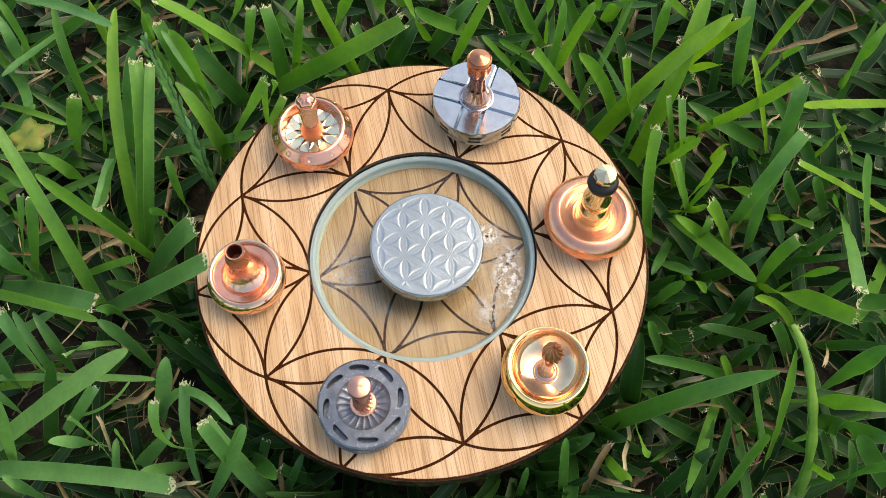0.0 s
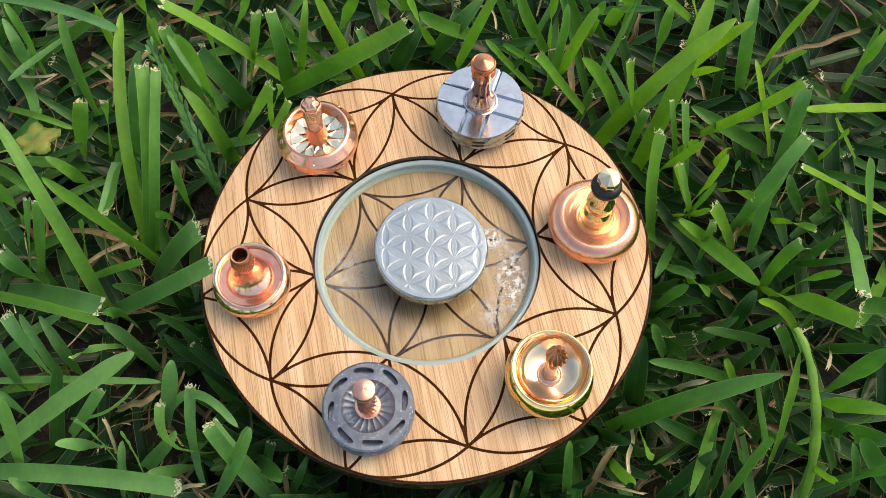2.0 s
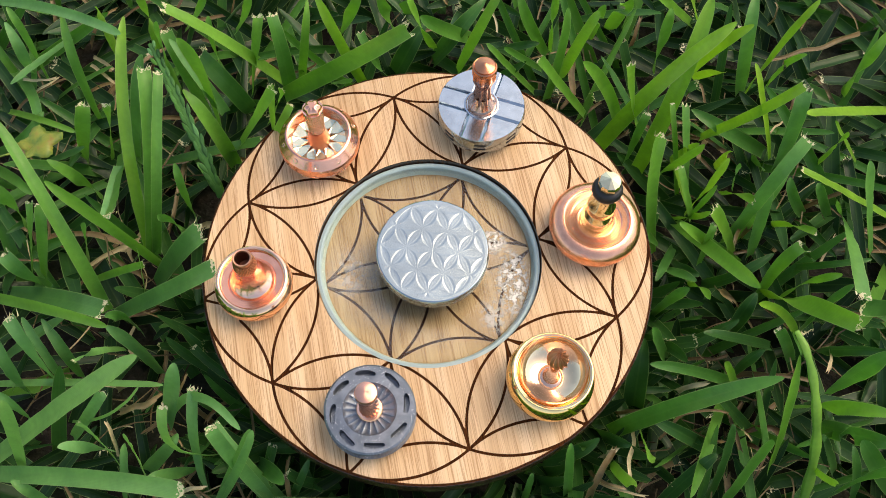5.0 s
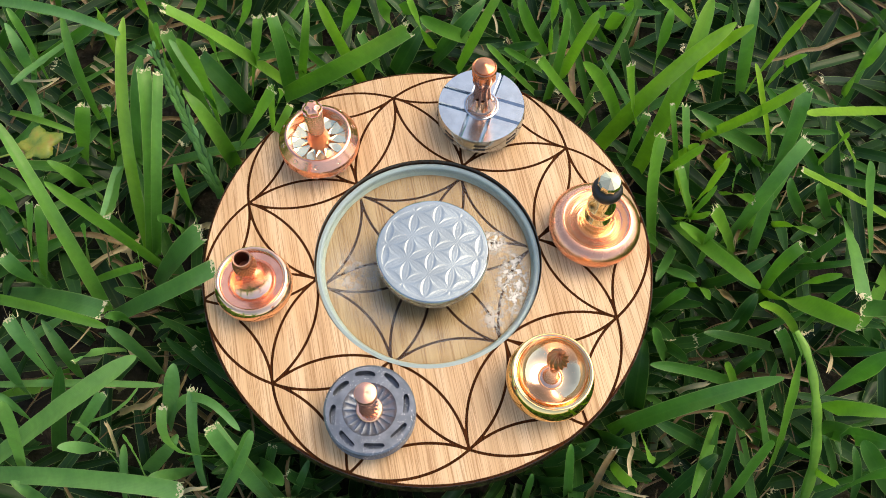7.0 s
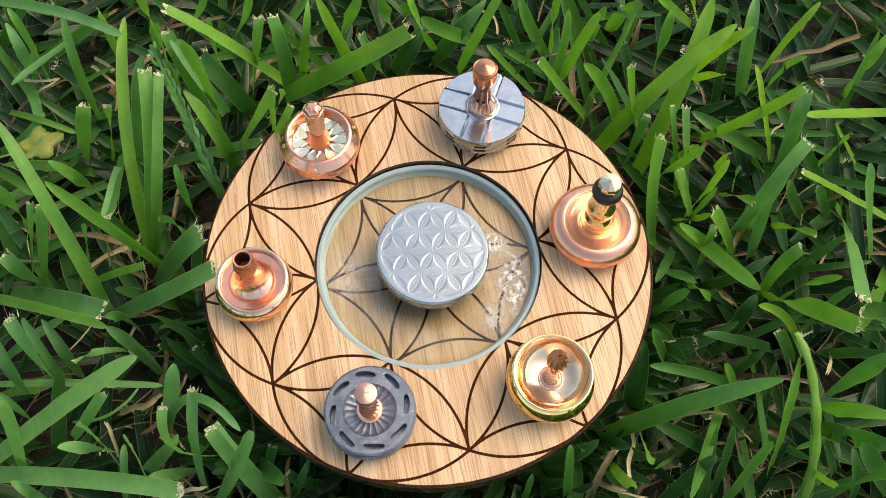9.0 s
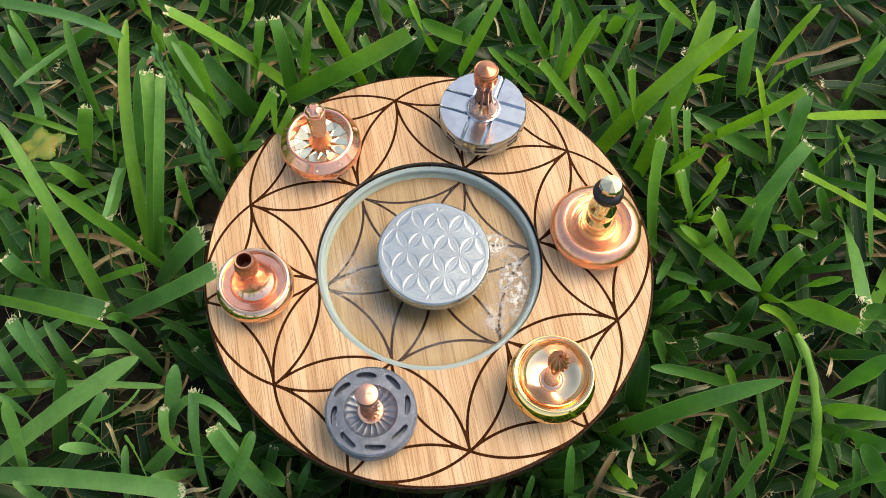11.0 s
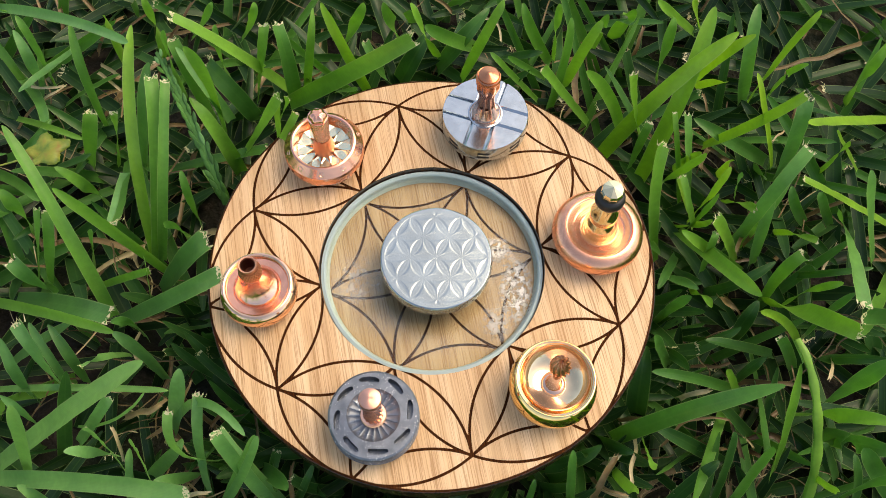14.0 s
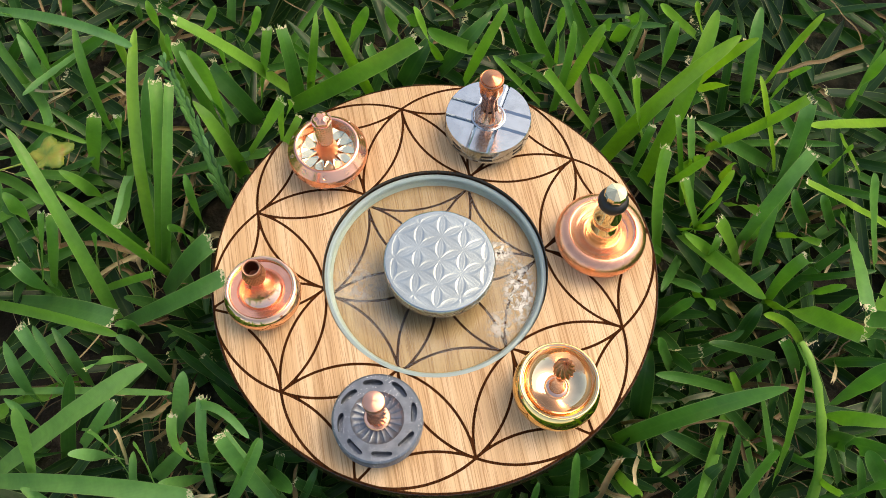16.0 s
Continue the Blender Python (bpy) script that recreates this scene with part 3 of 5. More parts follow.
def top_bowl(x, y):
    """Deep polished brass bowl with a copper button and a twisted bulb."""
    t = thing("spinning_top", "polished brass bowl spinning top with twisted copper knob", "spinning top", x, y, rz=20, group=GROUP)
    part("body", lathe([(0, 0), (2, 0), (2.5, 0.8), (6, 1.4)] + arc(6.6, 8.2, 7.2, -85, 55, 16, 6.6) + [(10.9, 13.9), (10.9, 14.4)] + arc(11.95, 14.9, 0.5, -150, -330, 6) + [(11.75, 15.2)], 96), BRASS, t)
    part("dish", lathe([(11.75, 15.3), (11.3, 15.1), (11.0, 14.3), (10.3, 12.8), (9.0, 11.1), (7.2, 9.8), (5.4, 9.1), (3.8, 8.9), (0, 8.9)], 96), DISH, t, "mirror-bright dish")
    stem = part("button", lathe([(3.9, 8.8), (3.9, 9.5), (3.6, 9.8), (2.7, 10.1), (2.0, 12.0), (1.6, 16.0), (1.6, 24.6)], 64), COPPER, t, "copper button")
    part("twisted_knob", fluted(lambda v: 0.12 + 3.2 * math.sin(math.pi * (0.16 + 0.835 * v)) ** 0.75, 23.4, 32.2, 11, 0.55, 0.2, False, 132, 36), COPPER_KNOB, stem, "spiral copper knob")
    return t


# ---- grass ----
VIEW = Vector((0, -0.36, 0.93))
STALK = ((0.1239, -0.0777, 0.0000), (0.1143, -0.0584, 0.0610), (0.1076, -0.0382, 0.0580))
SPIKE = ((-0.0757, 0.0343, 0.0120), (-0.0798, 0.0459, 0.0460), (-0.0991, 0.0824, 0.0400))
LEAF = (-0.1423, 0.0519, 0.0220)


def blade_arrays(root, ctrl, tip, width, roll=0.0, cut=0, seg=12, fold=0.30):
    """One blade along a bent spine: folded at the midrib, round-ended or mown off ragged."""
    root, ctrl, tip = Vector(root), Vector(ctrl), Vector(tip)
    verts, along, across = [], [], []
    length = (tip - root).length
    rnd = random.Random(int(abs(root.x * 1e5) + abs(tip.y * 1e6)))
    taper = rnd.uniform(1.9, 4.4)
    cols = (-1, -0.92, -0.5, 0, 0.5, 0.92, 1)
    for j in range(seg + 1):
        s = 1 - (1 - j / seg) ** 1.6
        p = root * (1 - s) ** 2 + ctrl * 2 * s * (1 - s) + tip * s * s
        d = ((ctrl - root) * (1 - s) + (tip - ctrl) * s).normalized()
        side = d.cross(VIEW).normalized()
        side.rotate(Matrix.Rotation(radians(roll + 14 * (s - 0.5)), 3, d))
        up = side.cross(d)
        w = width * 0.5 * min(0.86 + 0.8 * s, 1.0) * (1 - (0.10 if cut else 0.28) * s ** 2.5)
        e = (1 - s) * length / (taper * width)
        if not cut and e < 1:
            w *= max(math.sqrt(1 - (1 - e) ** 2), 0.06)
        for c in cols:
            q = p + side * (w * c) + up * (w * fold * (0.65 * abs(c) + 0.45 * c * c) * (1 if not cut else 0.8))
            if cut and j == seg:
                q = q + d * (width * rnd.uniform(-0.16, 0.3))
            q = q + up * (0.0004 * noise.noise(q * 220))
            verts.append(q)
            along.append(s)
            across.append(c)
    faces = [(j * 7 + i, j * 7 + i + 1, (j + 1) * 7 + i + 1, (j + 1) * 7 + i) for j in range(seg) for i in range(6)]
    if cut:
        # torn fibres at the mown end
        d = (tip - ctrl).normalized()
        side = d.cross(VIEW).normalized()
        for k in range(5):
            c = rnd.uniform(-0.95, 0.95)
            a = tip + side * (width * 0.5 * c) - d * (0.1 * width)
            n = len(verts)
            h = width * rnd.uniform(0.02, 0.05)
            out = d + side * rnd.uniform(-0.7, 0.7) + VIEW * rnd.uniform(-0.3, 0.5)
            verts += [a - side * h, a + side * h, a + out * (width * rnd.uniform(0.2, 0.5))]
            along += [1.0] * 3
            across += [0.3] * 3
            faces.append((n, n + 1, n + 2))
    return verts, faces, along, across


def straw_arrays(root, ctrl, tip, width, seg=12):
    """One dead leaf or stem: crooked, curled lengthwise, uneven in width and broken off ragged."""
    root, ctrl, tip = Vector(root), Vector(ctrl), Vector(tip)
    rnd = random.Random(int(abs(root.x * 1e5) + abs(tip.y * 1e6)))
    length = (tip - root).length
    kink, phase, curl = rnd.uniform(0.01, 0.045) * length, rnd.uniform(0, 50), rnd.uniform(0.2, 0.8)
    cols = (-1, -0.5, 0, 0.5, 1)
    verts, along, across = [], [], []
    for j in range(seg + 1):
        s = j / seg
        d = ((ctrl - root) * (1 - s) + (tip - ctrl) * s).normalized()
        side = d.cross(VIEW).normalized()
        side.rotate(Matrix.Rotation(radians(45 * noise.noise((s * 1.1, phase, 0))), 3, d))
        up = side.cross(d)
        p = root * (1 - s) ** 2 + ctrl * 2 * s * (1 - s) + tip * s * s
        p = p + side * (kink * noise.noise((s * 3.2, phase, 5))) + up * (0.6 * kink * noise.noise((s * 3.2, phase, 9)))
        w = 0.5 * width * (0.85 + 0.2 * noise.noise((s * 4, phase, 2)) - 0.25 * s)
        for c in cols:
            q = p + side * (w * c) + up * (w * curl * c * c)
            if j in (0, seg):
                q = q + d * (width * rnd.uniform(-0.6, 0.9) * (1 if j else -1))
            verts.append(q)
            along.append(s)
            across.append(c)
    faces = [(j * 5 + i, j * 5 + i + 1, (j + 1) * 5 + i + 1, (j + 1) * 5 + i) for j in range(seg) for i in range(4)]
    return verts, faces, along, across


LAWN = thing("grass_clump", "broad-bladed green lawn grass with mown pale tips", "grass", 0, 0, 0)
LITTER = thing("dry_straw_litter", "brown and bleached dry straws lying between grass blades", "dry straw", 0, 0, 0)


def blade(root, ctrl, tip, width, tint=0.4, cut=0, pale=0.0, dry=False):
    """One broad blade of the lawn; places in metres, width in millimetres."""
    roll = random.Random(round(root[0] * 1e5 + tip[1] * 1e4)).uniform(-36, 36)
    if dry:
        v, f, al, ac = straw_arrays(root, ctrl, tip, width * MM * 1.15, 16)
    else:
        v, f, al, ac = blade_arrays(root, ctrl, tip, width * MM / math.cos(radians(roll)), roll, cut, 16)
    n = len(v)
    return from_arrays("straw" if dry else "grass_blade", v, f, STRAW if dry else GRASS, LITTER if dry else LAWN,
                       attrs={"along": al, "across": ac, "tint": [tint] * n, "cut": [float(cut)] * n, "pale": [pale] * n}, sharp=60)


def build_filler():
    """The short undergrowth, too many blades to count, and dry thatch between."""
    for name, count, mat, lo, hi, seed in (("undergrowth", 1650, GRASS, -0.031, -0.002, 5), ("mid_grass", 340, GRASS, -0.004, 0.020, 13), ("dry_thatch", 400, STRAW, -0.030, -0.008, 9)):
        rnd = random.Random(seed)
        V, F, A, C, T, K = [], [], [], [], [], []
        dry = mat is STRAW
        while len(T) < count * (90 if not dry else 60):
            x, y = rnd.uniform(-0.34, 0.34), rnd.uniform(-0.25, 0.34)
            r = math.hypot(x, y)
            if r < 0.077 or (r > 0.26 and rnd.random() < 0.5):
                continue
            a = rnd.uniform(0, 2 * math.pi)
            h = rnd.uniform(lo, hi)
            run = rnd.uniform(0.025, 0.075) if not dry else rnd.uniform(0.01, 0.045)
            z0 = -0.037 if not dry else rnd.uniform(-0.034, -0.012)
            tip = Vector((x + run * math.cos(a), y + run * math.sin(a), h))
            if math.hypot(tip.x, tip.y) < 0.0765:
                continue
            root = Vector((x, y, z0))
            ctrl = root.lerp(tip, 0.45) + Vector((0, 0, rnd.uniform(0.0, 0.010)))
            w = rnd.uniform(0.0034, 0.0056) if name == "mid_grass" else rnd.uniform(0.0040, 0.0072) if not dry else rnd.uniform(0.0007, 0.0028)
            cut = 1 if rnd.random() < 0.12 and not dry else 0
            v, f, al, ac = straw_arrays(root, ctrl, tip, w) if dry else blade_arrays(root, ctrl, tip, w, rnd.uniform(-50, 50), cut, 10)
            n = len(V)
            V += v
            F += [tuple(i + n for i in q) for q in f]
            A += al
            C += ac
            # undergrowth and thatch get darker tints that paint in the shade between blades
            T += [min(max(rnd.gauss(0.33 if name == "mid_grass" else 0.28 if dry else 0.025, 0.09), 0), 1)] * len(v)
            K += [float(cut)] * len(v)
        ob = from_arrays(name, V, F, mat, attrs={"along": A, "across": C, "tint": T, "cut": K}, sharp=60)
        tagged(ob, "short green lawn grass, low blades tinted dark for shade" if not dry else "pale dry grass clippings and thatch", "grass", kind="stuff")


def build_fringe():
    """Pressed-down blades that come out from under the board's edge."""
    rnd = random.Random(17)
    V, F, A, C, T, K = [], [], [], [], [], []
    for k in range(300):
        a = rnd.uniform(math.pi * 0.98, math.pi * 2.04)
        q = rnd.uniform(0.066, 0.084)
        lean = a + rnd.uniform(-1.2, 1.2)
        run = rnd.uniform(0.010, 0.034)
        root = Vector((q * math.cos(a), q * math.sin(a), rnd.uniform(-0.036, -0.012)))
        tip = root + Vector((run * math.cos(lean), run * math.sin(lean), 0))
        tip.z = rnd.uniform(-0.024, 0.013)
        if math.hypot(tip.x, tip.y) < 0.0785 or (a < math.pi * 1.25 and k % 3):
            continue
        ctrl = root.lerp(tip, 0.45) + Vector((0.004 * math.cos(a), 0.004 * math.sin(a), rnd.uniform(0.0, 0.008)))
        cut = 1 if rnd.random() < 0.2 else 0
        v, f, al, ac = blade_arrays(root, ctrl, tip, rnd.uniform(0.0030, 0.0056), rnd.uniform(-40, 40), cut, 10)
        n = len(V)
        V += v
        F += [tuple(i + n for i in p) for p in f]
        A += al
        C += ac
        # low tint puts the shade under the board's edge into the blade colour
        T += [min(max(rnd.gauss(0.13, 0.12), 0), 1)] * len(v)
        K += [float(cut)] * len(v)
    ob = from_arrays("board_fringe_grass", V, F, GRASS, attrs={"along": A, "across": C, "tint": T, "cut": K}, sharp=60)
    tagged(ob, "grass pressed down at the board's edge, tinted dark for shade", "grass", kind="stuff")


def build_twigs():
    """Fine brown runners, roots and shreds in the gaps, thickest along the board's front."""
    rnd = random.Random(31)
    V, F, A, C, T = [], [], [], [], []
    fields = [((-0.125, -0.085), (-0.055, -0.028), 80), ((0.062, -0.088), (0.135, -0.025), 70), ((-0.165, 0.05), (-0.085, 0.11), 40),
              ((0.085, -0.02), (0.16, 0.10), 45), ((-0.08, 0.085), (0.08, 0.13), 35), ((-0.16, -0.03), (-0.085, 0.05), 40)]
    for lo, hi, count in fields:
        for k in range(count):
            x, y = rnd.uniform(lo[0], hi[0]), rnd.uniform(lo[1], hi[1])
            a, run = rnd.uniform(0, 2 * math.pi), rnd.uniform(0.006, 0.028)
            root = Vector((x, y, rnd.uniform(-0.032, -0.010)))
            tip = root + Vector((run * math.cos(a), run * math.sin(a), rnd.uniform(-0.004, 0.007)))
            if math.hypot(root.x, root.y) < 0.079 or math.hypot(tip.x, tip.y) < 0.079:
                continue
            ctrl = root.lerp(tip, 0.5) + Vector((rnd.uniform(-0.3, 0.3) * run, rnd.uniform(-0.3, 0.3) * run, rnd.uniform(0, 0.004)))
            wide = rnd.random() < 0.2
            v, f, al, ac = straw_arrays(root, ctrl, tip, rnd.uniform(0.0014, 0.0034) if wide else rnd.uniform(0.0003, 0.0009))
            n = len(V)
            V += v
            F += [tuple(i + n for i in q) for q in f]
            A += al
            C += ac
            T += [rnd.choice((0.0, 0.1, 0.2, 0.35, 0.8))] * len(v)
    ob = from_arrays("twig_litter", V, F, STRAW, attrs={"along": A, "across": C, "tint": T, "cut": [0.0] * len(V)}, sharp=60)
    tagged(ob, "brown runners and bleached shreds of dead grass", "dry litter", kind="stuff")


def build_lawn_beyond():
    """The rest of the lawn round about, growing all the way out."""
    rnd = random.Random(21)
    V, F, A, C, T, K = [], [], [], [], [], []
    for k in range(8600):
        q = 0.2 + 0.8 * rnd.random() ** 0.75 if k < 5200 else 0.5 + 2.2 * rnd.random() ** 1.7
        a0 = rnd.uniform(0, 2 * math.pi)
        x, y = q * math.cos(a0), q * math.sin(a0) + 0.04
        if abs(x) < 0.26 and -0.17 < y < 0.26:
            continue
        a, run = rnd.uniform(0, 2 * math.pi), rnd.uniform(0.01, 0.07)
        root = Vector((x, y, -0.037))
        tip = Vector((x + run * math.cos(a), y + run * math.sin(a), rnd.uniform(0.005, 0.05)))
        if abs(tip.x) < 0.22 and -0.14 < tip.y < 0.2:
            continue
        ctrl = root.lerp(tip, 0.4) + Vector((0, 0, rnd.uniform(0.005, 0.025)))
        v, f, al, ac = blade_arrays(root, ctrl, tip, rnd.uniform(0.005, 0.008), rnd.uniform(-50, 50), 0, 6)
        n = len(V)
        V += v
        F += [tuple(i + n for i in p) for p in f]
        A += al
        C += ac
        T += [min(max(rnd.gauss(0.45, 0.2), 0), 1)] * len(v)
        K += [0.0] * len(v)
    ob = from_arrays("lawn", V, F, GRASS, attrs={"along": A, "across": C, "tint": T, "cut": K}, sharp=60)
    tagged(ob, "green broad-bladed lawn stretching away", "grass", kind="stuff")


def seed_stalk(points, radius, tint, beads, label):
    """A thick jointed flower stalk arching over the lawn; points are its foot, its bend and its tip."""
    t = thing("grass_stalk", label, "grass stalk", 0, 0, 0)
    a, b, c = (Vector(p) for p in points)
    bm = bmesh.new()
    rows = []
    for j in range(61):
        s = j / 60
        p = a * (1 - s) ** 2 + b * 2 * s * (1 - s) + c * s * s
        d = ((b - a) * (1 - s) + (c - b) * s).normalized()
        u = d.cross(VIEW).normalized()
        w = u.cross(d)
        p = p + u * (0.15 * radius * math.sin(s * beads * 0.5))
        r = radius * (1 - 0.45 * s) * (0.9 + 0.3 * abs(math.sin(s * beads)) ** 2)
        rows.append([bm.verts.new(p + u * (1.15 * r * math.cos(q * math.pi / 5)) + w * (0.75 * r * math.sin(q * math.pi / 5))) for q in range(10)])
    for m, n in zip(rows, rows[1:]):
        for i in range(10):
            bm.faces.new((m[i], m[(i + 1) % 10], n[(i + 1) % 10], n[i]))
    bm.faces.new(rows[-1])
    bm.faces.new(rows[0][::-1])
    ob = part("stalk", bm, GRASS, t)
    for k, v in (("tint", tint), ("along", 0.3), ("across", 0.4), ("cut", 0.0), ("pale", 0.25)):
        at = ob.data.attributes.new(k, "FLOAT", "POINT")
        at.data.foreach_set("value", [v] * len(ob.data.vertices))


def seed_spike(points):
    """A flat seed head: a green rachis with pointed spikelets pressed to it on both sides in turn."""
    t = thing("grass_spike", "green grass seed head with small pale pointed spikelets", "grass spike", 0, 0, 0)
    a, b, c = (Vector(p) for p in points)

    def tint(ob, value, pale):
        for k, v in (("tint", value), ("along", 0.3), ("across", 0.4), ("cut", 0.0), ("pale", pale)):
            at = ob.data.attributes.new(k, "FLOAT", "POINT")
            at.data.foreach_set("value", [v] * len(ob.data.vertices))
    bm = bmesh.new()
    rows = []
    for j in range(41):
        s = j / 40
        p = a * (1 - s) ** 2 + b * 2 * s * (1 - s) + c * s * s
        d = ((b - a) * (1 - s) + (c - b) * s).normalized()
        u = d.cross(VIEW).normalized()
        w = u.cross(d)
        r = 0.0015 * (1 - 0.5 * s)
        rows.append([bm.verts.new(p + u * (r * math.cos(q * math.pi / 4)) + w * (0.5 * r * math.sin(q * math.pi / 4))) for q in range(8)])
    for m, n in zip(rows, rows[1:]):
        for i in range(8):
            bm.faces.new((m[i], m[(i + 1) % 8], n[(i + 1) % 8], n[i]))
    tint(part("rachis", bm, GRASS, t), 0.42, 0.3)
    rnd = random.Random(4)
    for k in range(30):
        s = 0.04 + 0.95 * k / 30
        p = a * (1 - s) ** 2 + b * 2 * s * (1 - s) + c * s * s
        d = ((b - a) * (1 - s) + (c - b) * s).normalized()
        u = d.cross(VIEW).normalized() * (1 if k % 2 else -1)
        w = VIEW.normalized()
        ax = (d + u * rnd.uniform(0.0, 0.34) + w * rnd.uniform(0.0, 0.16)).normalized()
        sd = ax.cross(w).normalized()
        length, wide = 0.0058 - 0.0018 * s, 0.00095 - 0.0003 * s
        bm = bmesh.new()
        rings = []
        for j in range(8):
            q = j / 7
            g = wide * max(math.sin(math.pi * min(q * 0.92 + 0.06, 1)) ** 0.8, 0.03)
            m = p + u * 0.0010 + w * 0.0006 + ax * (length * q)
            rings.append([bm.verts.new(m + sd * (g * math.cos(i * math.pi / 4)) + w * (0.7 * g * math.sin(i * math.pi / 4))) for i in range(8)])
        for m, n in zip(rings, rings[1:]):
            for i in range(8):
                bm.faces.new((m[i], m[(i + 1) % 8], n[(i + 1) % 8], n[i]))
        bm.faces.new(rings[0][::-1])
        bm.faces.new(rings[-1])
        tint(part("spikelet", bm, GRASS, t), rnd.uniform(0.1, 0.5), rnd.choice((0.1, 0.2, 0.3, 0.95)))


def fallen_leaf():
    """A small lobed leaf going yellow, lying low in the grass."""
    m, n, l, b = material("yellowing leaf", (0.22, 0.26, 0.03), 0.5)
    f = noise_tex(n, l, 260, detail=4)
    l.new(ramp(n, l, f, [(0.35, (0.085, 0.165, 0.02)), (0.6, (0.21, 0.24, 0.028)), (0.75, (0.26, 0.17, 0.035))]), b.inputs["Base Color"])
    t = thing("fallen_leaf", "small lobed yellow-green leaf lying in the grass", "leaf", LEAF[0], LEAF[1], LEAF[2], rz=25)
    bm = bmesh.new()
    rings = []
    for r in (0.15, 0.4, 0.7, 1.0):
        ring = []
        for i in range(60):
            q = 2 * math.pi * i / 60
            lobe = 0.0074 * (0.84 + 0.16 * math.cos(5 * q)) * (1.15 + 0.25 * math.cos(q)) + 0.0003 * math.sin(23 * q)
            x, y = lobe * r * math.cos(q), lobe * r * math.sin(q) * 0.85
            ring.append(bm.verts.new((x, y, 0.0012 * math.sin(x * 500) + 0.0010 * r * r * math.cos(3 * q))))
        rings.append(ring)
    for p, o in zip(rings, rings[1:]):
        for i in range(60):
            bm.faces.new((p[i], p[(i + 1) % 60], o[(i + 1) % 60], o[i]))
    bm.faces.new(rings[0])
    ob = part("leaf_blade", bm, m, t)
    so = ob.modifiers.new("thickness", "SOLIDIFY")
    so.thickness = 0.0003
    part("leaf_stem", lathe([(0.5, 0), (0.35, 6), (0.3, 12), (0, 12.1)], 8), m, t).matrix_basis = pose(-0.006, 0, 0.0, 0, -80, 0)


build_ground()
build_board()
spinner = build_disc()
top_with_cup(-0.0569, -0.0103)
top_steel(0.0198, 0.0535)
top_ring(0.0560, 0.0084)
top_flower(-0.0369, 0.0420)
top_slots(-0.0187, -0.0538)
top_bowl(0.0370, -0.0447)
# ---- the blades that stand out from the lawn, one by one ----
# tint and pale carry each blade's own green plus painted-in light or shade
blade((-0.1922, 0.1439, -0.0080), (-0.1316, 0.0959, 0.0474), (-0.1037, 0.0748, 0.0560), 4.0, 0.50, 0, pale=0.80)
blade((-0.1056, 0.0217, -0.0080), (-0.1055, 0.0468, 0.0474), (-0.1036, 0.0825, 0.0560), 4.8, 0.85, 0, pale=0.1)
blade((-0.1051, 0.0210, -0.0080), (-0.0909, 0.0352, 0.0474), (-0.0944, 0.0599, 0.0560), 4.8, 0.55, 1, pale=0.1)
blade((-0.1033, 0.0209, -0.0080), (-0.0894, 0.0267, 0.0474), (-0.0895, 0.0587, 0.0560), 3.3, 0.50, 1, pale=0.1)
blade((-0.1161, 0.0616, -0.0140), (-0.1054, 0.0715, 0.0295), (-0.1038, 0.0825, 0.0340), 6.6, 0.45, 0, pale=0.2)
blade((-0.1339, 0.0849, -0.0140), (-0.1309, 0.0821, 0.0295), (-0.1357, 0.1020, 0.0340), 4.7, 0.55, 0, pale=0.1)
blade((-0.1578, 0.1037, -0.0140), (-0.1491, 0.0959, 0.0295), (-0.1567, 0.1051, 0.0340), 3.6, 0.55, 0, pale=0.1)
blade((-0.1284, 0.1133, -0.0080), (-0.1142, 0.0878, 0.0474), (-0.1135, 0.0864, 0.0560), 3.7, 0.90, 0, pale=0.1)
blade((-0.0571, 0.0975, -0.0080), (-0.0770, 0.0843, 0.0474), (-0.0899, 0.0852, 0.0560), 4.8, 0.75, 1, pale=0.1)
blade((-0.1119, 0.1159, -0.0080), (-0.0965, 0.0868, 0.0474), (-0.1011, 0.0948, 0.0560), 4.1, 0.80, 0, pale=0.1)
blade((-0.1011, 0.0942, -0.0080), (-0.0920, 0.0742, 0.0474), (-0.0921, 0.0799, 0.0560), 3.6, 0.65, 0, pale=0.1)
blade((-0.0827, 0.0774, -0.0080), (-0.0769, 0.0707, 0.0474), (-0.0846, 0.0726, 0.0560), 5.4, 0.70, 0, pale=0.1)
blade((-0.0902, 0.0882, -0.0140), (-0.0899, 0.0808, 0.0295), (-0.0959, 0.0926, 0.0340), 5.4, 0.50, 1, pale=0.1)
blade((-0.0772, 0.0629, -0.0140), (-0.0772, 0.0551, 0.0295), (-0.0873, 0.0668, 0.0340), 5.1, 0.65, 0, pale=0.1)
blade((-0.0726, 0.0904, -0.0180), (-0.0741, 0.0817, 0.0122), (-0.0889, 0.0978, 0.0120), 7.2, 0.28, 1, pale=0.1)
blade((-0.0723, 0.0977, -0.0140), (-0.0627, 0.0878, 0.0295), (-0.0616, 0.0987, 0.0340), 4.5, 0.70, 1, pale=0.1)
blade((-0.0561, 0.0973, -0.0140), (-0.0532, 0.0874, 0.0295), (-0.0573, 0.0992, 0.0340), 5.1, 0.38, 1)
blade((-0.0751, 0.0673, -0.0080), (-0.0563, 0.0471, 0.0474), (-0.0508, 0.0511, 0.0560), 4.1, 0.75, 1, pale=0.1)
blade((-0.0632, 0.0783, -0.0080), (-0.0497, 0.0508, 0.0474), (-0.0474, 0.0510, 0.0560), 3.0, 0.68, 1)
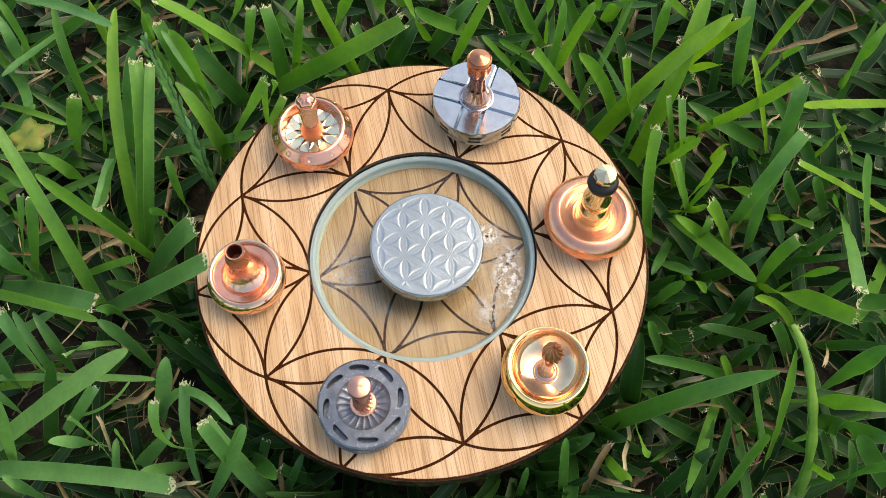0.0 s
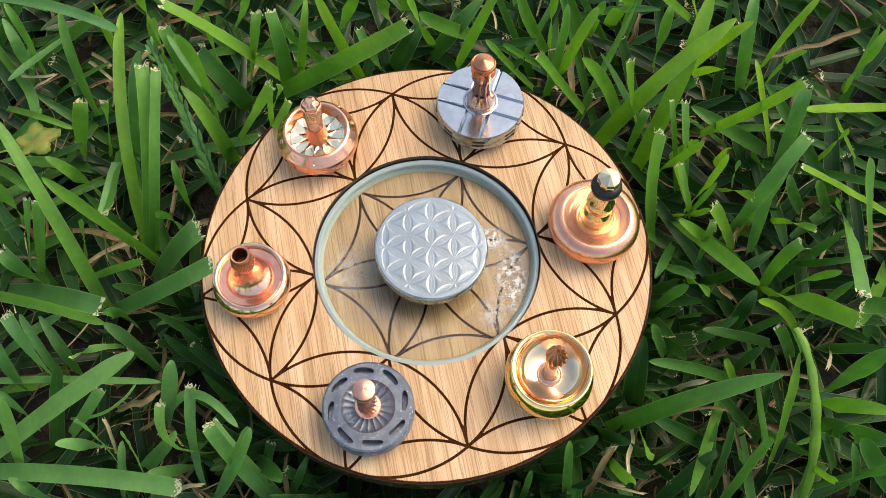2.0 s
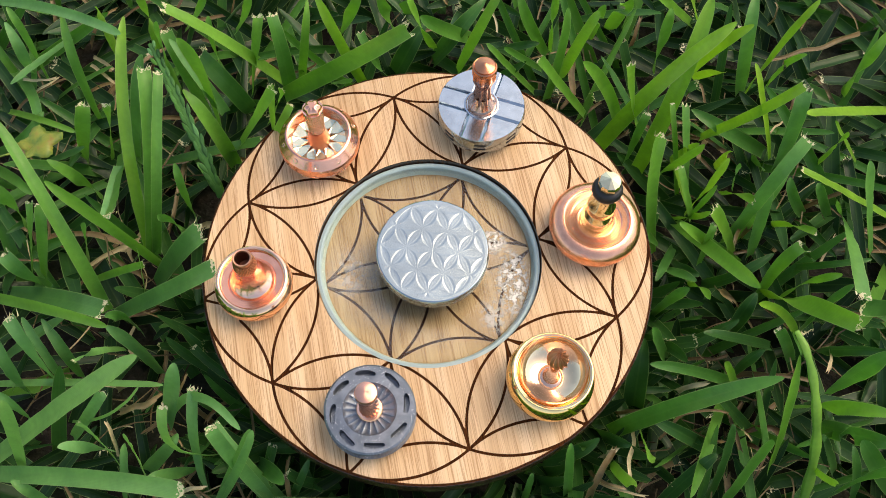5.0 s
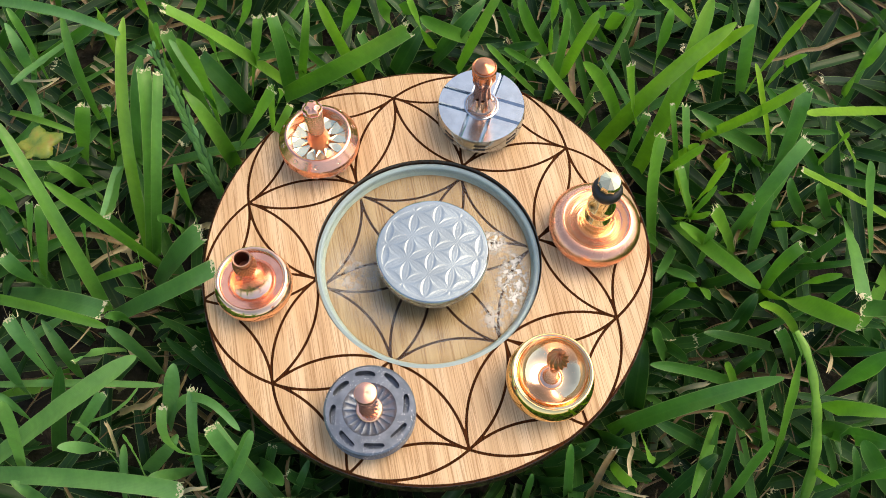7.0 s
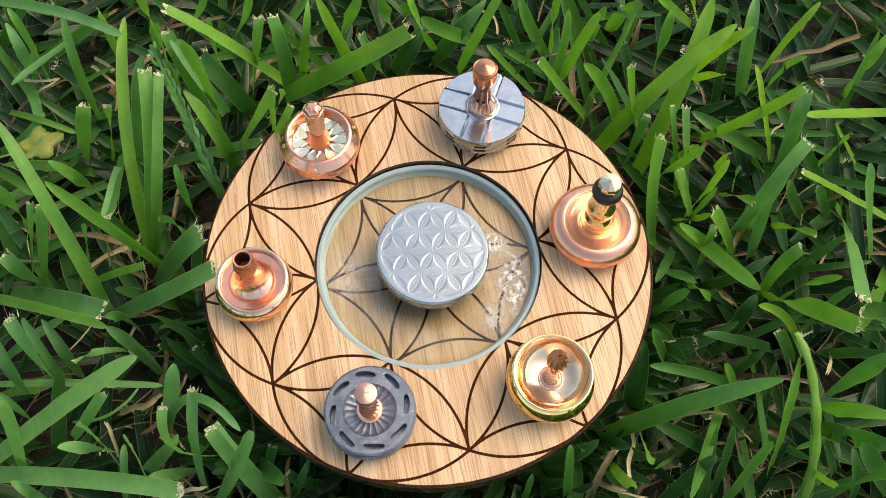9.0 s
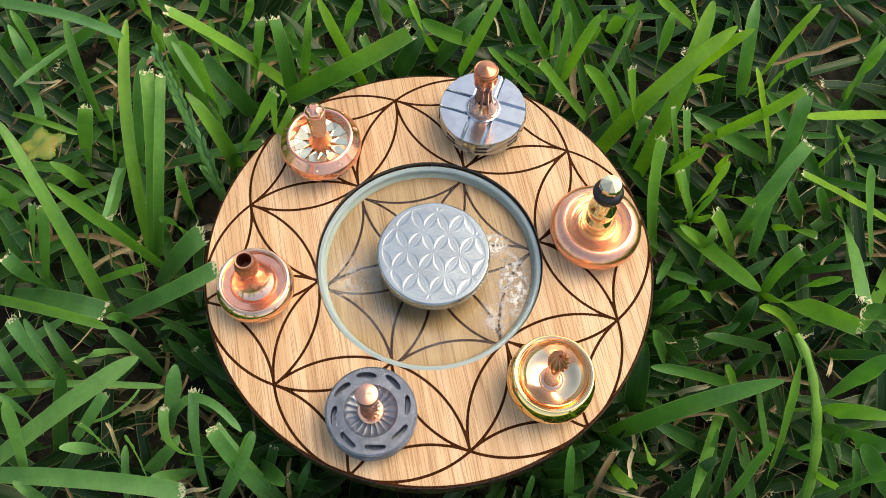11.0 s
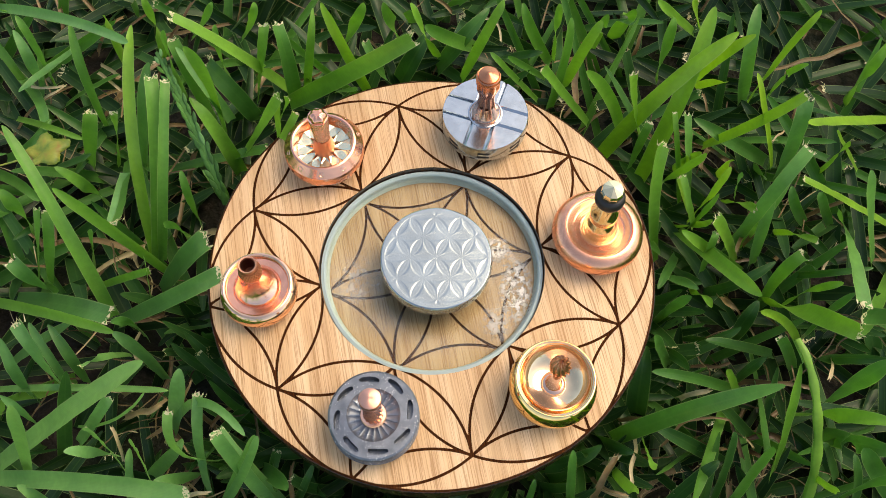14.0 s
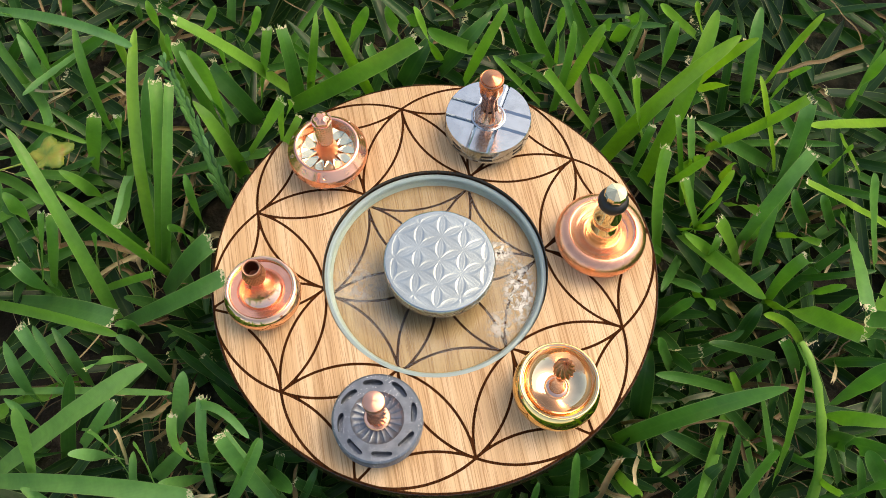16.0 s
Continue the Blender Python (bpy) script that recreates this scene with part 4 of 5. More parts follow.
blade((-0.1384, 0.0661, -0.0140), (-0.1229, 0.0536, 0.0295), (-0.1226, 0.0608, 0.0340), 4.9, 0.65, 1, pale=0.1)
blade((-0.1270, 0.0672, -0.0140), (-0.1133, 0.0554, 0.0295), (-0.1135, 0.0601, 0.0340), 3.6, 0.80, 1, pale=0.1)
blade((-0.1729, 0.0899, -0.0140), (-0.1405, 0.0593, 0.0295), (-0.1235, 0.0497, 0.0340), 2.5, 0.80, 0, pale=0.1)
blade((-0.1551, 0.0679, -0.0180), (-0.1347, 0.0521, 0.0122), (-0.1287, 0.0566, 0.0120), 3.8, 0.28, 0, pale=0.1)
blade((-0.1192, -0.0018, -0.0080), (-0.1189, 0.0088, 0.0474), (-0.1412, 0.0419, 0.0560), 4.1, 0.55, 0, pale=0.10)
blade((-0.0984, 0.0149, -0.0080), (-0.1091, 0.0117, 0.0474), (-0.1210, 0.0180, 0.0560), 4.7, 0.75, 0, pale=0.1)
blade((-0.1803, 0.0666, -0.0180), (-0.1521, 0.0450, 0.0122), (-0.1451, 0.0369, 0.0120), 4.3, 0.58, 0, pale=0.1)
blade((-0.1567, 0.0370, -0.0140), (-0.1422, 0.0233, 0.0295), (-0.1497, 0.0299, 0.0340), 6.0, 0.60, 0, pale=0.1)
blade((-0.1520, 0.0175, -0.0140), (-0.1347, 0.0121, 0.0295), (-0.1349, 0.0219, 0.0340), 3.3, 0.60, 1, pale=0.1)
blade((-0.1473, 0.0150, -0.0140), (-0.1302, 0.0093, 0.0295), (-0.1315, 0.0207, 0.0340), 3.9, 0.55, 1, pale=0.1)
blade((-0.1406, 0.0078, -0.0140), (-0.1339, -0.0037, 0.0295), (-0.1406, 0.0026, 0.0340), 5.4, 0.35, 1, pale=0.20)
blade((-0.1216, 0.0662, -0.0080), (-0.0997, 0.0198, 0.0474), (-0.0985, 0.0063, 0.0560), 5.5, 0.50, 1, pale=0.1)
blade((-0.1294, 0.0495, -0.0140), (-0.1215, 0.0334, 0.0295), (-0.1317, 0.0384, 0.0340), 4.0, 0.60, 0, pale=0.1)
blade((-0.1671, 0.0056, -0.0080), (-0.1159, -0.0212, 0.0474), (-0.0952, -0.0311, 0.0560), 3.9, 0.80, 0, pale=0.20)
blade((-0.1595, 0.0078, -0.0140), (-0.1220, -0.0107, 0.0295), (-0.1055, -0.0177, 0.0340), 6.4, 0.28, 1, pale=0.12)
blade((-0.1072, -0.0088, -0.0140), (-0.0987, -0.0168, 0.0295), (-0.1047, -0.0197, 0.0340), 4.4, 0.30, 0)
blade((-0.1164, -0.0041, -0.0080), (-0.0809, -0.0173, 0.0474), (-0.0655, -0.0131, 0.0560), 5.9, 0.32, 1, pale=0.25)
blade((-0.1038, 0.0094, -0.0140), (-0.0848, 0.0048, 0.0295), (-0.0760, 0.0095, 0.0340), 8.1, 0.35, 1, pale=0.2)
blade((-0.0524, -0.0722, -0.0140), (-0.0582, -0.0690, 0.0295), (-0.0673, -0.0569, 0.0340), 5.1, 0.35, 1, pale=0.45)
blade((-0.0735, -0.0726, -0.0080), (-0.0545, -0.0718, 0.0474), (-0.0508, -0.0631, 0.0560), 2.9, 0.45, 0, pale=0.45)
blade((-0.0620, -0.0583, -0.0140), (-0.0485, -0.0691, 0.0295), (-0.0449, -0.0748, 0.0340), 4.4, 0.25, 0)
blade((-0.1107, -0.0169, -0.0080), (-0.1001, -0.0341, 0.0474), (-0.1033, -0.0417, 0.0560), 2.1, 0.90, 1, pale=0.7)
blade((-0.0580, 0.0919, -0.0080), (-0.0224, 0.0699, 0.0474), (-0.0054, 0.0753, 0.0560), 5.7, 0.58, 1)
blade((-0.0259, 0.0983, -0.0080), (-0.0309, 0.0792, 0.0474), (-0.0378, 0.0911, 0.0560), 3.9, 0.83, 0)
blade((-0.0517, 0.1015, -0.0140), (-0.0450, 0.0891, 0.0295), (-0.0438, 0.1069, 0.0340), 3.3, 0.63, 0)
blade((0.0042, 0.1141, -0.0080), (-0.0010, 0.0807, 0.0474), (-0.0060, 0.0905, 0.0560), 3.5, 0.68, 0)
blade((0.0210, 0.1237, -0.0140), (0.0079, 0.0938, 0.0295), (-0.0009, 0.0981, 0.0340), 4.9, 0.48, 0)
blade((0.0145, 0.1023, -0.0080), (0.0191, 0.0803, 0.0474), (0.0273, 0.0911, 0.0560), 3.9, 0.65, 0)
blade((-0.0126, 0.1064, -0.0180), (-0.0061, 0.0992, 0.0122), (0.0013, 0.1127, 0.0120), 8.5, 0.16, 0)
blade((0.0322, 0.1204, -0.0180), (0.0371, 0.0991, 0.0122), (0.0465, 0.1012, 0.0120), 4.3, 0.18, 0)
blade((0.0532, 0.1140, -0.0140), (0.0397, 0.0950, 0.0295), (0.0371, 0.1080, 0.0340), 4.6, 0.50, 0)
blade((0.0534, 0.1126, -0.0080), (0.0464, 0.0853, 0.0474), (0.0471, 0.0894, 0.0560), 3.6, 0.65, 0)
blade((0.0500, 0.0875, -0.0080), (0.0493, 0.0726, 0.0474), (0.0506, 0.0832, 0.0560), 4.2, 0.50, 0)
blade((0.0553, 0.0952, -0.0080), (0.0542, 0.0742, 0.0474), (0.0614, 0.0817, 0.0560), 4.3, 0.75, 0)
blade((0.0464, 0.0952, -0.0140), (0.0301, 0.0787, 0.0295), (0.0235, 0.0851, 0.0340), 3.2, 0.55, 0)
blade((0.0508, 0.1067, -0.0140), (0.0361, 0.0816, 0.0295), (0.0299, 0.0831, 0.0340), 2.4, 0.45, 0)
blade((0.0658, 0.0797, -0.0080), (0.0450, 0.0598, 0.0474), (0.0392, 0.0618, 0.0560), 3.8, 0.60, 1)
blade((-0.0124, 0.1274, -0.0140), (-0.0142, 0.1039, 0.0295), (-0.0169, 0.1091, 0.0340), 4.6, 0.58, 0)
blade((-0.0358, 0.1263, -0.0140), (-0.0278, 0.1022, 0.0295), (-0.0245, 0.1092, 0.0340), 4.2, 0.63, 0)
blade((-0.0149, 0.1037, -0.0140), (-0.0183, 0.0790, 0.0295), (-0.0236, 0.0907, 0.0340), 3.6, 0.43, 1)
blade((0.0047, 0.1149, -0.0180), (0.0152, 0.1086, 0.0122), (0.0259, 0.1238, 0.0120), 7.8, 0.28, 0)
blade((0.0689, 0.0635, -0.0080), (0.0802, 0.0595, 0.0474), (0.1091, 0.0759, 0.0560), 6.2, 0.83, 0)
blade((0.0851, 0.0540, -0.0080), (0.0920, 0.0583, 0.0474), (0.1022, 0.0871, 0.0560), 5.8, 0.78, 0)
blade((0.1037, 0.0928, -0.0080), (0.1009, 0.0720, 0.0474), (0.1148, 0.0746, 0.0560), 4.8, 1.00, 0)
blade((0.1126, 0.0969, -0.0080), (0.1003, 0.0614, 0.0474), (0.1017, 0.0548, 0.0560), 3.5, 1.00, 0)
blade((0.1337, 0.0894, -0.0080), (0.1269, 0.0750, 0.0474), (0.1400, 0.0851, 0.0560), 3.7, 0.93, 0)
blade((0.1385, 0.0568, -0.0080), (0.1163, 0.0458, 0.0474), (0.1127, 0.0587, 0.0560), 3.1, 1.00, 0)
blade((0.1121, 0.0679, -0.0080), (0.1172, 0.0451, 0.0474), (0.1276, 0.0493, 0.0560), 3.9, 0.88, 1)
blade((0.1960, 0.0789, -0.0080), (0.1407, 0.0439, 0.0474), (0.1262, 0.0379, 0.0560), 4.0, 0.86, 0)
blade((0.1436, 0.0574, -0.0140), (0.1352, 0.0511, 0.0295), (0.1384, 0.0622, 0.0340), 6.2, 0.38, 1, pale=0.3)
blade((0.1777, 0.0925, -0.0140), (0.1643, 0.0750, 0.0295), (0.1767, 0.0893, 0.0340), 5.3, 0.68, 0)
blade((0.0866, 0.0711, -0.0080), (0.0704, 0.0524, 0.0474), (0.0698, 0.0589, 0.0560), 3.8, 0.75, 1)
blade((0.0788, 0.0767, -0.0080), (0.0637, 0.0590, 0.0474), (0.0539, 0.0604, 0.0560), 4.6, 0.65, 0)
blade((0.1187, 0.1294, -0.0140), (0.0952, 0.1044, 0.0295), (0.0893, 0.1084, 0.0340), 4.8, 0.68, 0)
blade((0.0983, 0.1057, -0.0140), (0.0908, 0.0902, 0.0295), (0.0947, 0.1002, 0.0340), 5.5, 0.53, 0)
blade((0.1217, 0.1278, -0.0140), (0.1038, 0.1043, 0.0295), (0.1036, 0.1095, 0.0340), 4.8, 0.88, 0)
blade((0.1338, 0.0934, -0.0140), (0.1217, 0.0838, 0.0295), (0.1282, 0.1063, 0.0340), 5.1, 0.48, 0, pale=0.3)
blade((0.1407, 0.0665, -0.0180), (0.1162, 0.0578, 0.0122), (0.1036, 0.0687, 0.0120), 5.5, 0.31, 0, pale=0.1)
blade((0.0812, 0.0601, -0.0140), (0.0759, 0.0470, 0.0295), (0.0795, 0.0530, 0.0340), 3.5, 0.45, 1)
blade((0.1456, 0.0961, -0.0140), (0.1333, 0.0777, 0.0295), (0.1423, 0.0776, 0.0340), 3.0, 0.68, 0)
blade((0.1764, 0.0581, -0.0140), (0.1504, 0.0444, 0.0295), (0.1466, 0.0488, 0.0340), 2.9, 0.83, 0)
blade((0.1587, 0.0571, -0.0140), (0.1476, 0.0417, 0.0295), (0.1507, 0.0440, 0.0340), 2.9, 0.78, 0)
blade((0.0999, 0.0610, -0.0140), (0.0922, 0.0400, 0.0295), (0.0967, 0.0404, 0.0340), 3.1, 0.83, 0)
blade((0.1179, 0.0567, -0.0140), (0.1061, 0.0360, 0.0295), (0.1072, 0.0372, 0.0340), 3.9, 1.00, 0)
blade((0.0821, 0.1270, -0.0140), (0.0768, 0.1027, 0.0295), (0.0801, 0.1045, 0.0340), 5.5, 0.65, 0)
blade((0.0722, 0.1227, -0.0140), (0.0660, 0.0982, 0.0295), (0.0695, 0.1020, 0.0340), 4.2, 0.60, 0)
blade((0.0967, 0.0298, -0.0080), (0.0952, -0.0112, 0.0474), (0.1006, -0.0233, 0.0560), 4.2, 0.60, 0)
blade((0.1175, 0.0236, -0.0140), (0.1174, 0.0197, 0.0295), (0.1276, 0.0318, 0.0340), 6.6, 0.58, 0, pale=0.3)
blade((0.1010, 0.0339, -0.0080), (0.0923, 0.0151, 0.0474), (0.0978, 0.0220, 0.0560), 3.3, 0.93, 0)
blade((0.1613, 0.0358, -0.0080), (0.1362, 0.0043, 0.0474), (0.1308, -0.0267, 0.0560), 5.6, 0.53, 1, pale=0.3)
blade((0.1699, 0.0137, -0.0080), (0.1427, 0.0086, 0.0474), (0.1433, 0.0200, 0.0560), 6.1, 0.58, 0, pale=0.3)
blade((0.1822, 0.0292, -0.0080), (0.1366, 0.0136, 0.0474), (0.1207, 0.0167, 0.0560), 3.4, 0.83, 1)
blade((0.1259, -0.0012, -0.0080), (0.1185, -0.0247, 0.0474), (0.1282, -0.0357, 0.0560), 5.3, 0.75, 1)
blade((0.1355, -0.0164, -0.0080), (0.1108, -0.0262, 0.0474), (0.0989, -0.0282, 0.0560), 2.8, 0.85, 0)
blade((0.1347, 0.0005, -0.0140), (0.1270, -0.0096, 0.0295), (0.1372, -0.0106, 0.0340), 3.4, 0.70, 0)
blade((0.1272, 0.0019, -0.0140), (0.1168, -0.0044, 0.0295), (0.1256, -0.0001, 0.0340), 4.2, 0.55, 1)
blade((0.1188, 0.0175, -0.0140), (0.1026, 0.0096, 0.0295), (0.0976, 0.0143, 0.0340), 5.7, 0.73, 1)
blade((0.0964, 0.0340, -0.0140), (0.0928, 0.0134, 0.0295), (0.0967, 0.0136, 0.0340), 2.6, 0.78, 0)
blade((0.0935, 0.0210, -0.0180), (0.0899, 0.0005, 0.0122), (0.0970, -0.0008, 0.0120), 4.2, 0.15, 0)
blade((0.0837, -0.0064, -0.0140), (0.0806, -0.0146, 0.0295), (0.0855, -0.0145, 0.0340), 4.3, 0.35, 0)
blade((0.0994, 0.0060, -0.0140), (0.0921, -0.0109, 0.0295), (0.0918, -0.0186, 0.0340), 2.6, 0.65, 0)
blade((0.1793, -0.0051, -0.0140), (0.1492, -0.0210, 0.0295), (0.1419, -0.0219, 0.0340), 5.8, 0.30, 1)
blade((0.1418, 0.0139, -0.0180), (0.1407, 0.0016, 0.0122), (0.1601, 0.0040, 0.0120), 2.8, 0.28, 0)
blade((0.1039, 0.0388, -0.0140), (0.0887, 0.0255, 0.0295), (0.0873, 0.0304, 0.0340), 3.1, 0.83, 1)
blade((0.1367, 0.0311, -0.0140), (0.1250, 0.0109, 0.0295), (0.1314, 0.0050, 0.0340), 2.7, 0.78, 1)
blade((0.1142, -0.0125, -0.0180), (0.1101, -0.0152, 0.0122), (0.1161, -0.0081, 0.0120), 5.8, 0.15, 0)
blade((0.1518, 0.0373, -0.0180), (0.1348, 0.0293, 0.0122), (0.1366, 0.0380, 0.0120), 3.7, 0.36, 0, pale=0.1)
blade((0.1619, 0.0358, -0.0180), (0.1463, 0.0309, 0.0122), (0.1468, 0.0354, 0.0120), 3.8, 0.36, 0, pale=0.1)
blade((0.0631, -0.0516, -0.0080), (0.0768, -0.0549, 0.0474), (0.1025, -0.0515, 0.0560), 5.3, 0.40, 0)
blade((0.1168, -0.0657, -0.0080), (0.1029, -0.0631, 0.0474), (0.1082, -0.0448, 0.0560), 5.4, 0.65, 0)
blade((0.0982, -0.0777, -0.0080), (0.0932, -0.0718, 0.0474), (0.0957, -0.0691, 0.0560), 5.6, 0.45, 0)
blade((0.1312, -0.0651, -0.0080), (0.1115, -0.0793, 0.0474), (0.1119, -0.0823, 0.0560), 2.4, 0.80, 0)
blade((0.1407, -0.0401, -0.0080), (0.1267, -0.0485, 0.0474), (0.1358, -0.0446, 0.0560), 6.4, 0.40, 0)
blade((0.1288, -0.0436, -0.0080), (0.1192, -0.0575, 0.0474), (0.1331, -0.0635, 0.0560), 4.2, 0.70, 0)
blade((0.1401, -0.0499, -0.0140), (0.1307, -0.0625, 0.0295), (0.1425, -0.0674, 0.0340), 6.6, 0.30, 0)
blade((0.1177, -0.0358, -0.0140), (0.0856, -0.0398, 0.0295), (0.0695, -0.0398, 0.0340), 3.9, 0.30, 0)
blade((0.1121, -0.0357, -0.0140), (0.0959, -0.0403, 0.0295), (0.0936, -0.0398, 0.0340), 2.9, 0.75, 0)
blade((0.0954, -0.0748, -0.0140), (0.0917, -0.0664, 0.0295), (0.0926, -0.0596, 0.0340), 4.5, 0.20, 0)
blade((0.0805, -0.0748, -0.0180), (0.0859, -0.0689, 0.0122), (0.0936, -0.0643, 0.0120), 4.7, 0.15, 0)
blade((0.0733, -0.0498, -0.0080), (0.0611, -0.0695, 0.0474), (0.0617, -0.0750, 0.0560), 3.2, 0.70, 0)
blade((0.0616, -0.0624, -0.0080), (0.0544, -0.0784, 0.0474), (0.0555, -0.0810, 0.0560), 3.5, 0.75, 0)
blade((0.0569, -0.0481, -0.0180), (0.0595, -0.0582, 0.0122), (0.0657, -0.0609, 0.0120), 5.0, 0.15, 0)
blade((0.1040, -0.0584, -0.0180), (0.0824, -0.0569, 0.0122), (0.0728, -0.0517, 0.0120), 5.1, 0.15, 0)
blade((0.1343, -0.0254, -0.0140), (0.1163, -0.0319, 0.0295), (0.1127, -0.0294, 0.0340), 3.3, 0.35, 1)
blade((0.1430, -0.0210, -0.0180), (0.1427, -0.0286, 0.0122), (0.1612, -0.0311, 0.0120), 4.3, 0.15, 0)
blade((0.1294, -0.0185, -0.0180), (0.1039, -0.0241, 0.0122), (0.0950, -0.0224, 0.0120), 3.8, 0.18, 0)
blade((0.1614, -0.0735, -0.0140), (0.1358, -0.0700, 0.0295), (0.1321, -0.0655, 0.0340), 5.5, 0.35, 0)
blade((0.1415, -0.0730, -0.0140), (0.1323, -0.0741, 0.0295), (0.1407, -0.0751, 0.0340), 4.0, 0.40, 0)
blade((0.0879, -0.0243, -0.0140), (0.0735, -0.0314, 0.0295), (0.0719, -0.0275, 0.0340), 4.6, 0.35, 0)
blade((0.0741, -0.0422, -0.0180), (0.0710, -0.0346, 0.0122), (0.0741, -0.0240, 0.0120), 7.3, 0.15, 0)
blade((0.1856, 0.1152, -0.0040), (0.1609, 0.0990, 0.0089), (0.1419, 0.0942, 0.0080), 2.3, 0.25, 0, dry=True)
blade((-0.1648, 0.0989, -0.0040), (-0.1512, 0.0882, 0.0089), (-0.1450, 0.0910, 0.0080), 1.3, 0.90, 0, dry=True)
blade((-0.1599, 0.0897, -0.0040), (-0.1524, 0.0847, 0.0089), (-0.1450, 0.0910, 0.0080), 1.0, 0.90, 0, dry=True)
blade((-0.1373, 0.1097, -0.0040), (-0.1261, 0.0966, 0.0089), (-0.1231, 0.0943, 0.0080), 1.7, 0.70, 0, dry=True)
blade((-0.1379, 0.1054, -0.0040), (-0.1269, 0.0924, 0.0089), (-0.1230, 0.0884, 0.0080), 1.5, 0.75, 0, dry=True)
blade((-0.1097, -0.0409, -0.0040), (-0.0985, -0.0438, 0.0089), (-0.0926, -0.0400, 0.0080), 2.5, 0.55, 0, dry=True)
blade((-0.0872, -0.0692, -0.0040), (-0.0791, -0.0708, 0.0089), (-0.0748, -0.0700, 0.0080), 1.8, 0.90, 0, dry=True)
blade((0.0869, -0.0383, -0.0040), (0.0895, -0.0405, 0.0089), (0.0954, -0.0390, 0.0080), 2.3, 1.00, 0, dry=True)
blade((0.0824, -0.0421, -0.0040), (0.0825, -0.0453, 0.0089), (0.0841, -0.0449, 0.0080), 1.6, 0.90, 0, dry=True)
blade((0.0787, -0.0558, -0.0040), (0.0848, -0.0462, 0.0089), (0.0999, -0.0494, 0.0080), 1.2, 0.25, 0, dry=True)
blade((0.0704, -0.0501, -0.0040), (0.0669, -0.0589, 0.0089), (0.0644, -0.0702, 0.0080), 1.8, 0.95, 0, dry=True)
blade((0.0524, -0.0744, -0.0040), (0.0540, -0.0710, 0.0089), (0.0602, -0.0618, 0.0080), 2.7, 0.40, 0, dry=True)
blade((0.0541, -0.0659, -0.0040), (0.0553, -0.0730, 0.0089), (0.0627, -0.0738, 0.0080), 1.4, 0.50, 0, dry=True)
blade((0.0567, -0.0698, -0.0040), (0.0611, -0.0754, 0.0089), (0.0697, -0.0767, 0.0080), 1.0, 0.90, 0, dry=True)
blade((0.0579, -0.0612, -0.0040), (0.0573, -0.0621, 0.0089), (0.0602, -0.0618, 0.0080), 2.8, 1.00, 0, dry=True)
blade((-0.1221, 0.0266, -0.0040), (-0.1147, 0.0124, 0.0089), (-0.1146, 0.0096, 0.0080), 0.9, 0.30, 0, dry=True)
blade((0.0650, -0.0455, -0.0040), (0.0677, -0.0486, 0.0089), (0.0751, -0.0476, 0.0080), 1.6, 0.30, 0, dry=True)
blade((-0.0673, -0.0239, -0.0040), (-0.0618, -0.0395, 0.0089), (-0.0593, -0.0533, 0.0080), 1.2, 0.20, 0, dry=True)
blade((0.0616, 0.1065, -0.0040), (0.0595, 0.0921, 0.0089), (0.0589, 0.0801, 0.0080), 3.3, 0.20, 0, dry=True)
blade((0.0197, 0.1310, -0.0040), (0.0321, 0.1232, 0.0089), (0.0301, 0.1096, 0.0080), 1.2, 0.90, 0, dry=True)
blade((0.1128, 0.0641, -0.0040), (0.1046, 0.0508, 0.0089), (0.1040, 0.0483, 0.0080), 1.8, 0.40, 0, dry=True)
blade((0.1265, 0.0296, -0.0040), (0.1137, 0.0193, 0.0089), (0.1127, 0.0136, 0.0080), 2.0, 0.30, 0, dry=True)
blade((0.1068, 0.0006, -0.0040), (0.1054, -0.0067, 0.0089), (0.1078, -0.0085, 0.0080), 2.6, 0.50, 0, dry=True)
blade((-0.0910, -0.0399, -0.0040), (-0.0845, -0.0369, 0.0089), (-0.0838, -0.0323, 0.0080), 1.4, 0.50, 0, dry=True)
blade((-0.0941, -0.0488, -0.0040), (-0.0864, -0.0515, 0.0089), (-0.0825, -0.0566, 0.0080), 1.0, 0.50, 0, dry=True)
blade((0.1492, 0.0754, -0.0040), (0.1373, 0.0634, 0.0089), (0.1344, 0.0603, 0.0080), 1.0, 0.80, 0, dry=True)
blade((0.1478, 0.1210, -0.0040), (0.1484, 0.1167, 0.0089), (0.1470, 0.1232, 0.0080), 1.0, 0.50, 0, dry=True)
blade((-0.0500, -0.0717, -0.0180), (-0.0431, -0.0707, 0.0122), (-0.0400, -0.0625, 0.0120), 2.8, 0.23, 0)
blade((0.0316, -0.0736, -0.0180), (0.0312, -0.0727, 0.0122), (0.0324, -0.0689, 0.0120), 2.4, 0.38, 0)
blade((0.0466, -0.0746, -0.0140), (0.0415, -0.0725, 0.0295), (0.0423, -0.0642, 0.0340), 3.0, 0.40, 0)
blade((-0.0601, -0.0515, -0.0180), (-0.0523, -0.0648, 0.0122), (-0.0517, -0.0713, 0.0120), 2.8, 0.15, 0)
blade((0.1448, -0.0249, -0.0040), (0.1393, -0.0322, 0.0089), (0.1376, -0.0354, 0.0080), 2.4, 0.85, 0, dry=True)
blade((-0.1061, 0.0052, -0.0080), (-0.0910, -0.0052, 0.0474), (-0.0892, -0.0060, 0.0560), 1.1, 0.70, 0, pale=0.1)
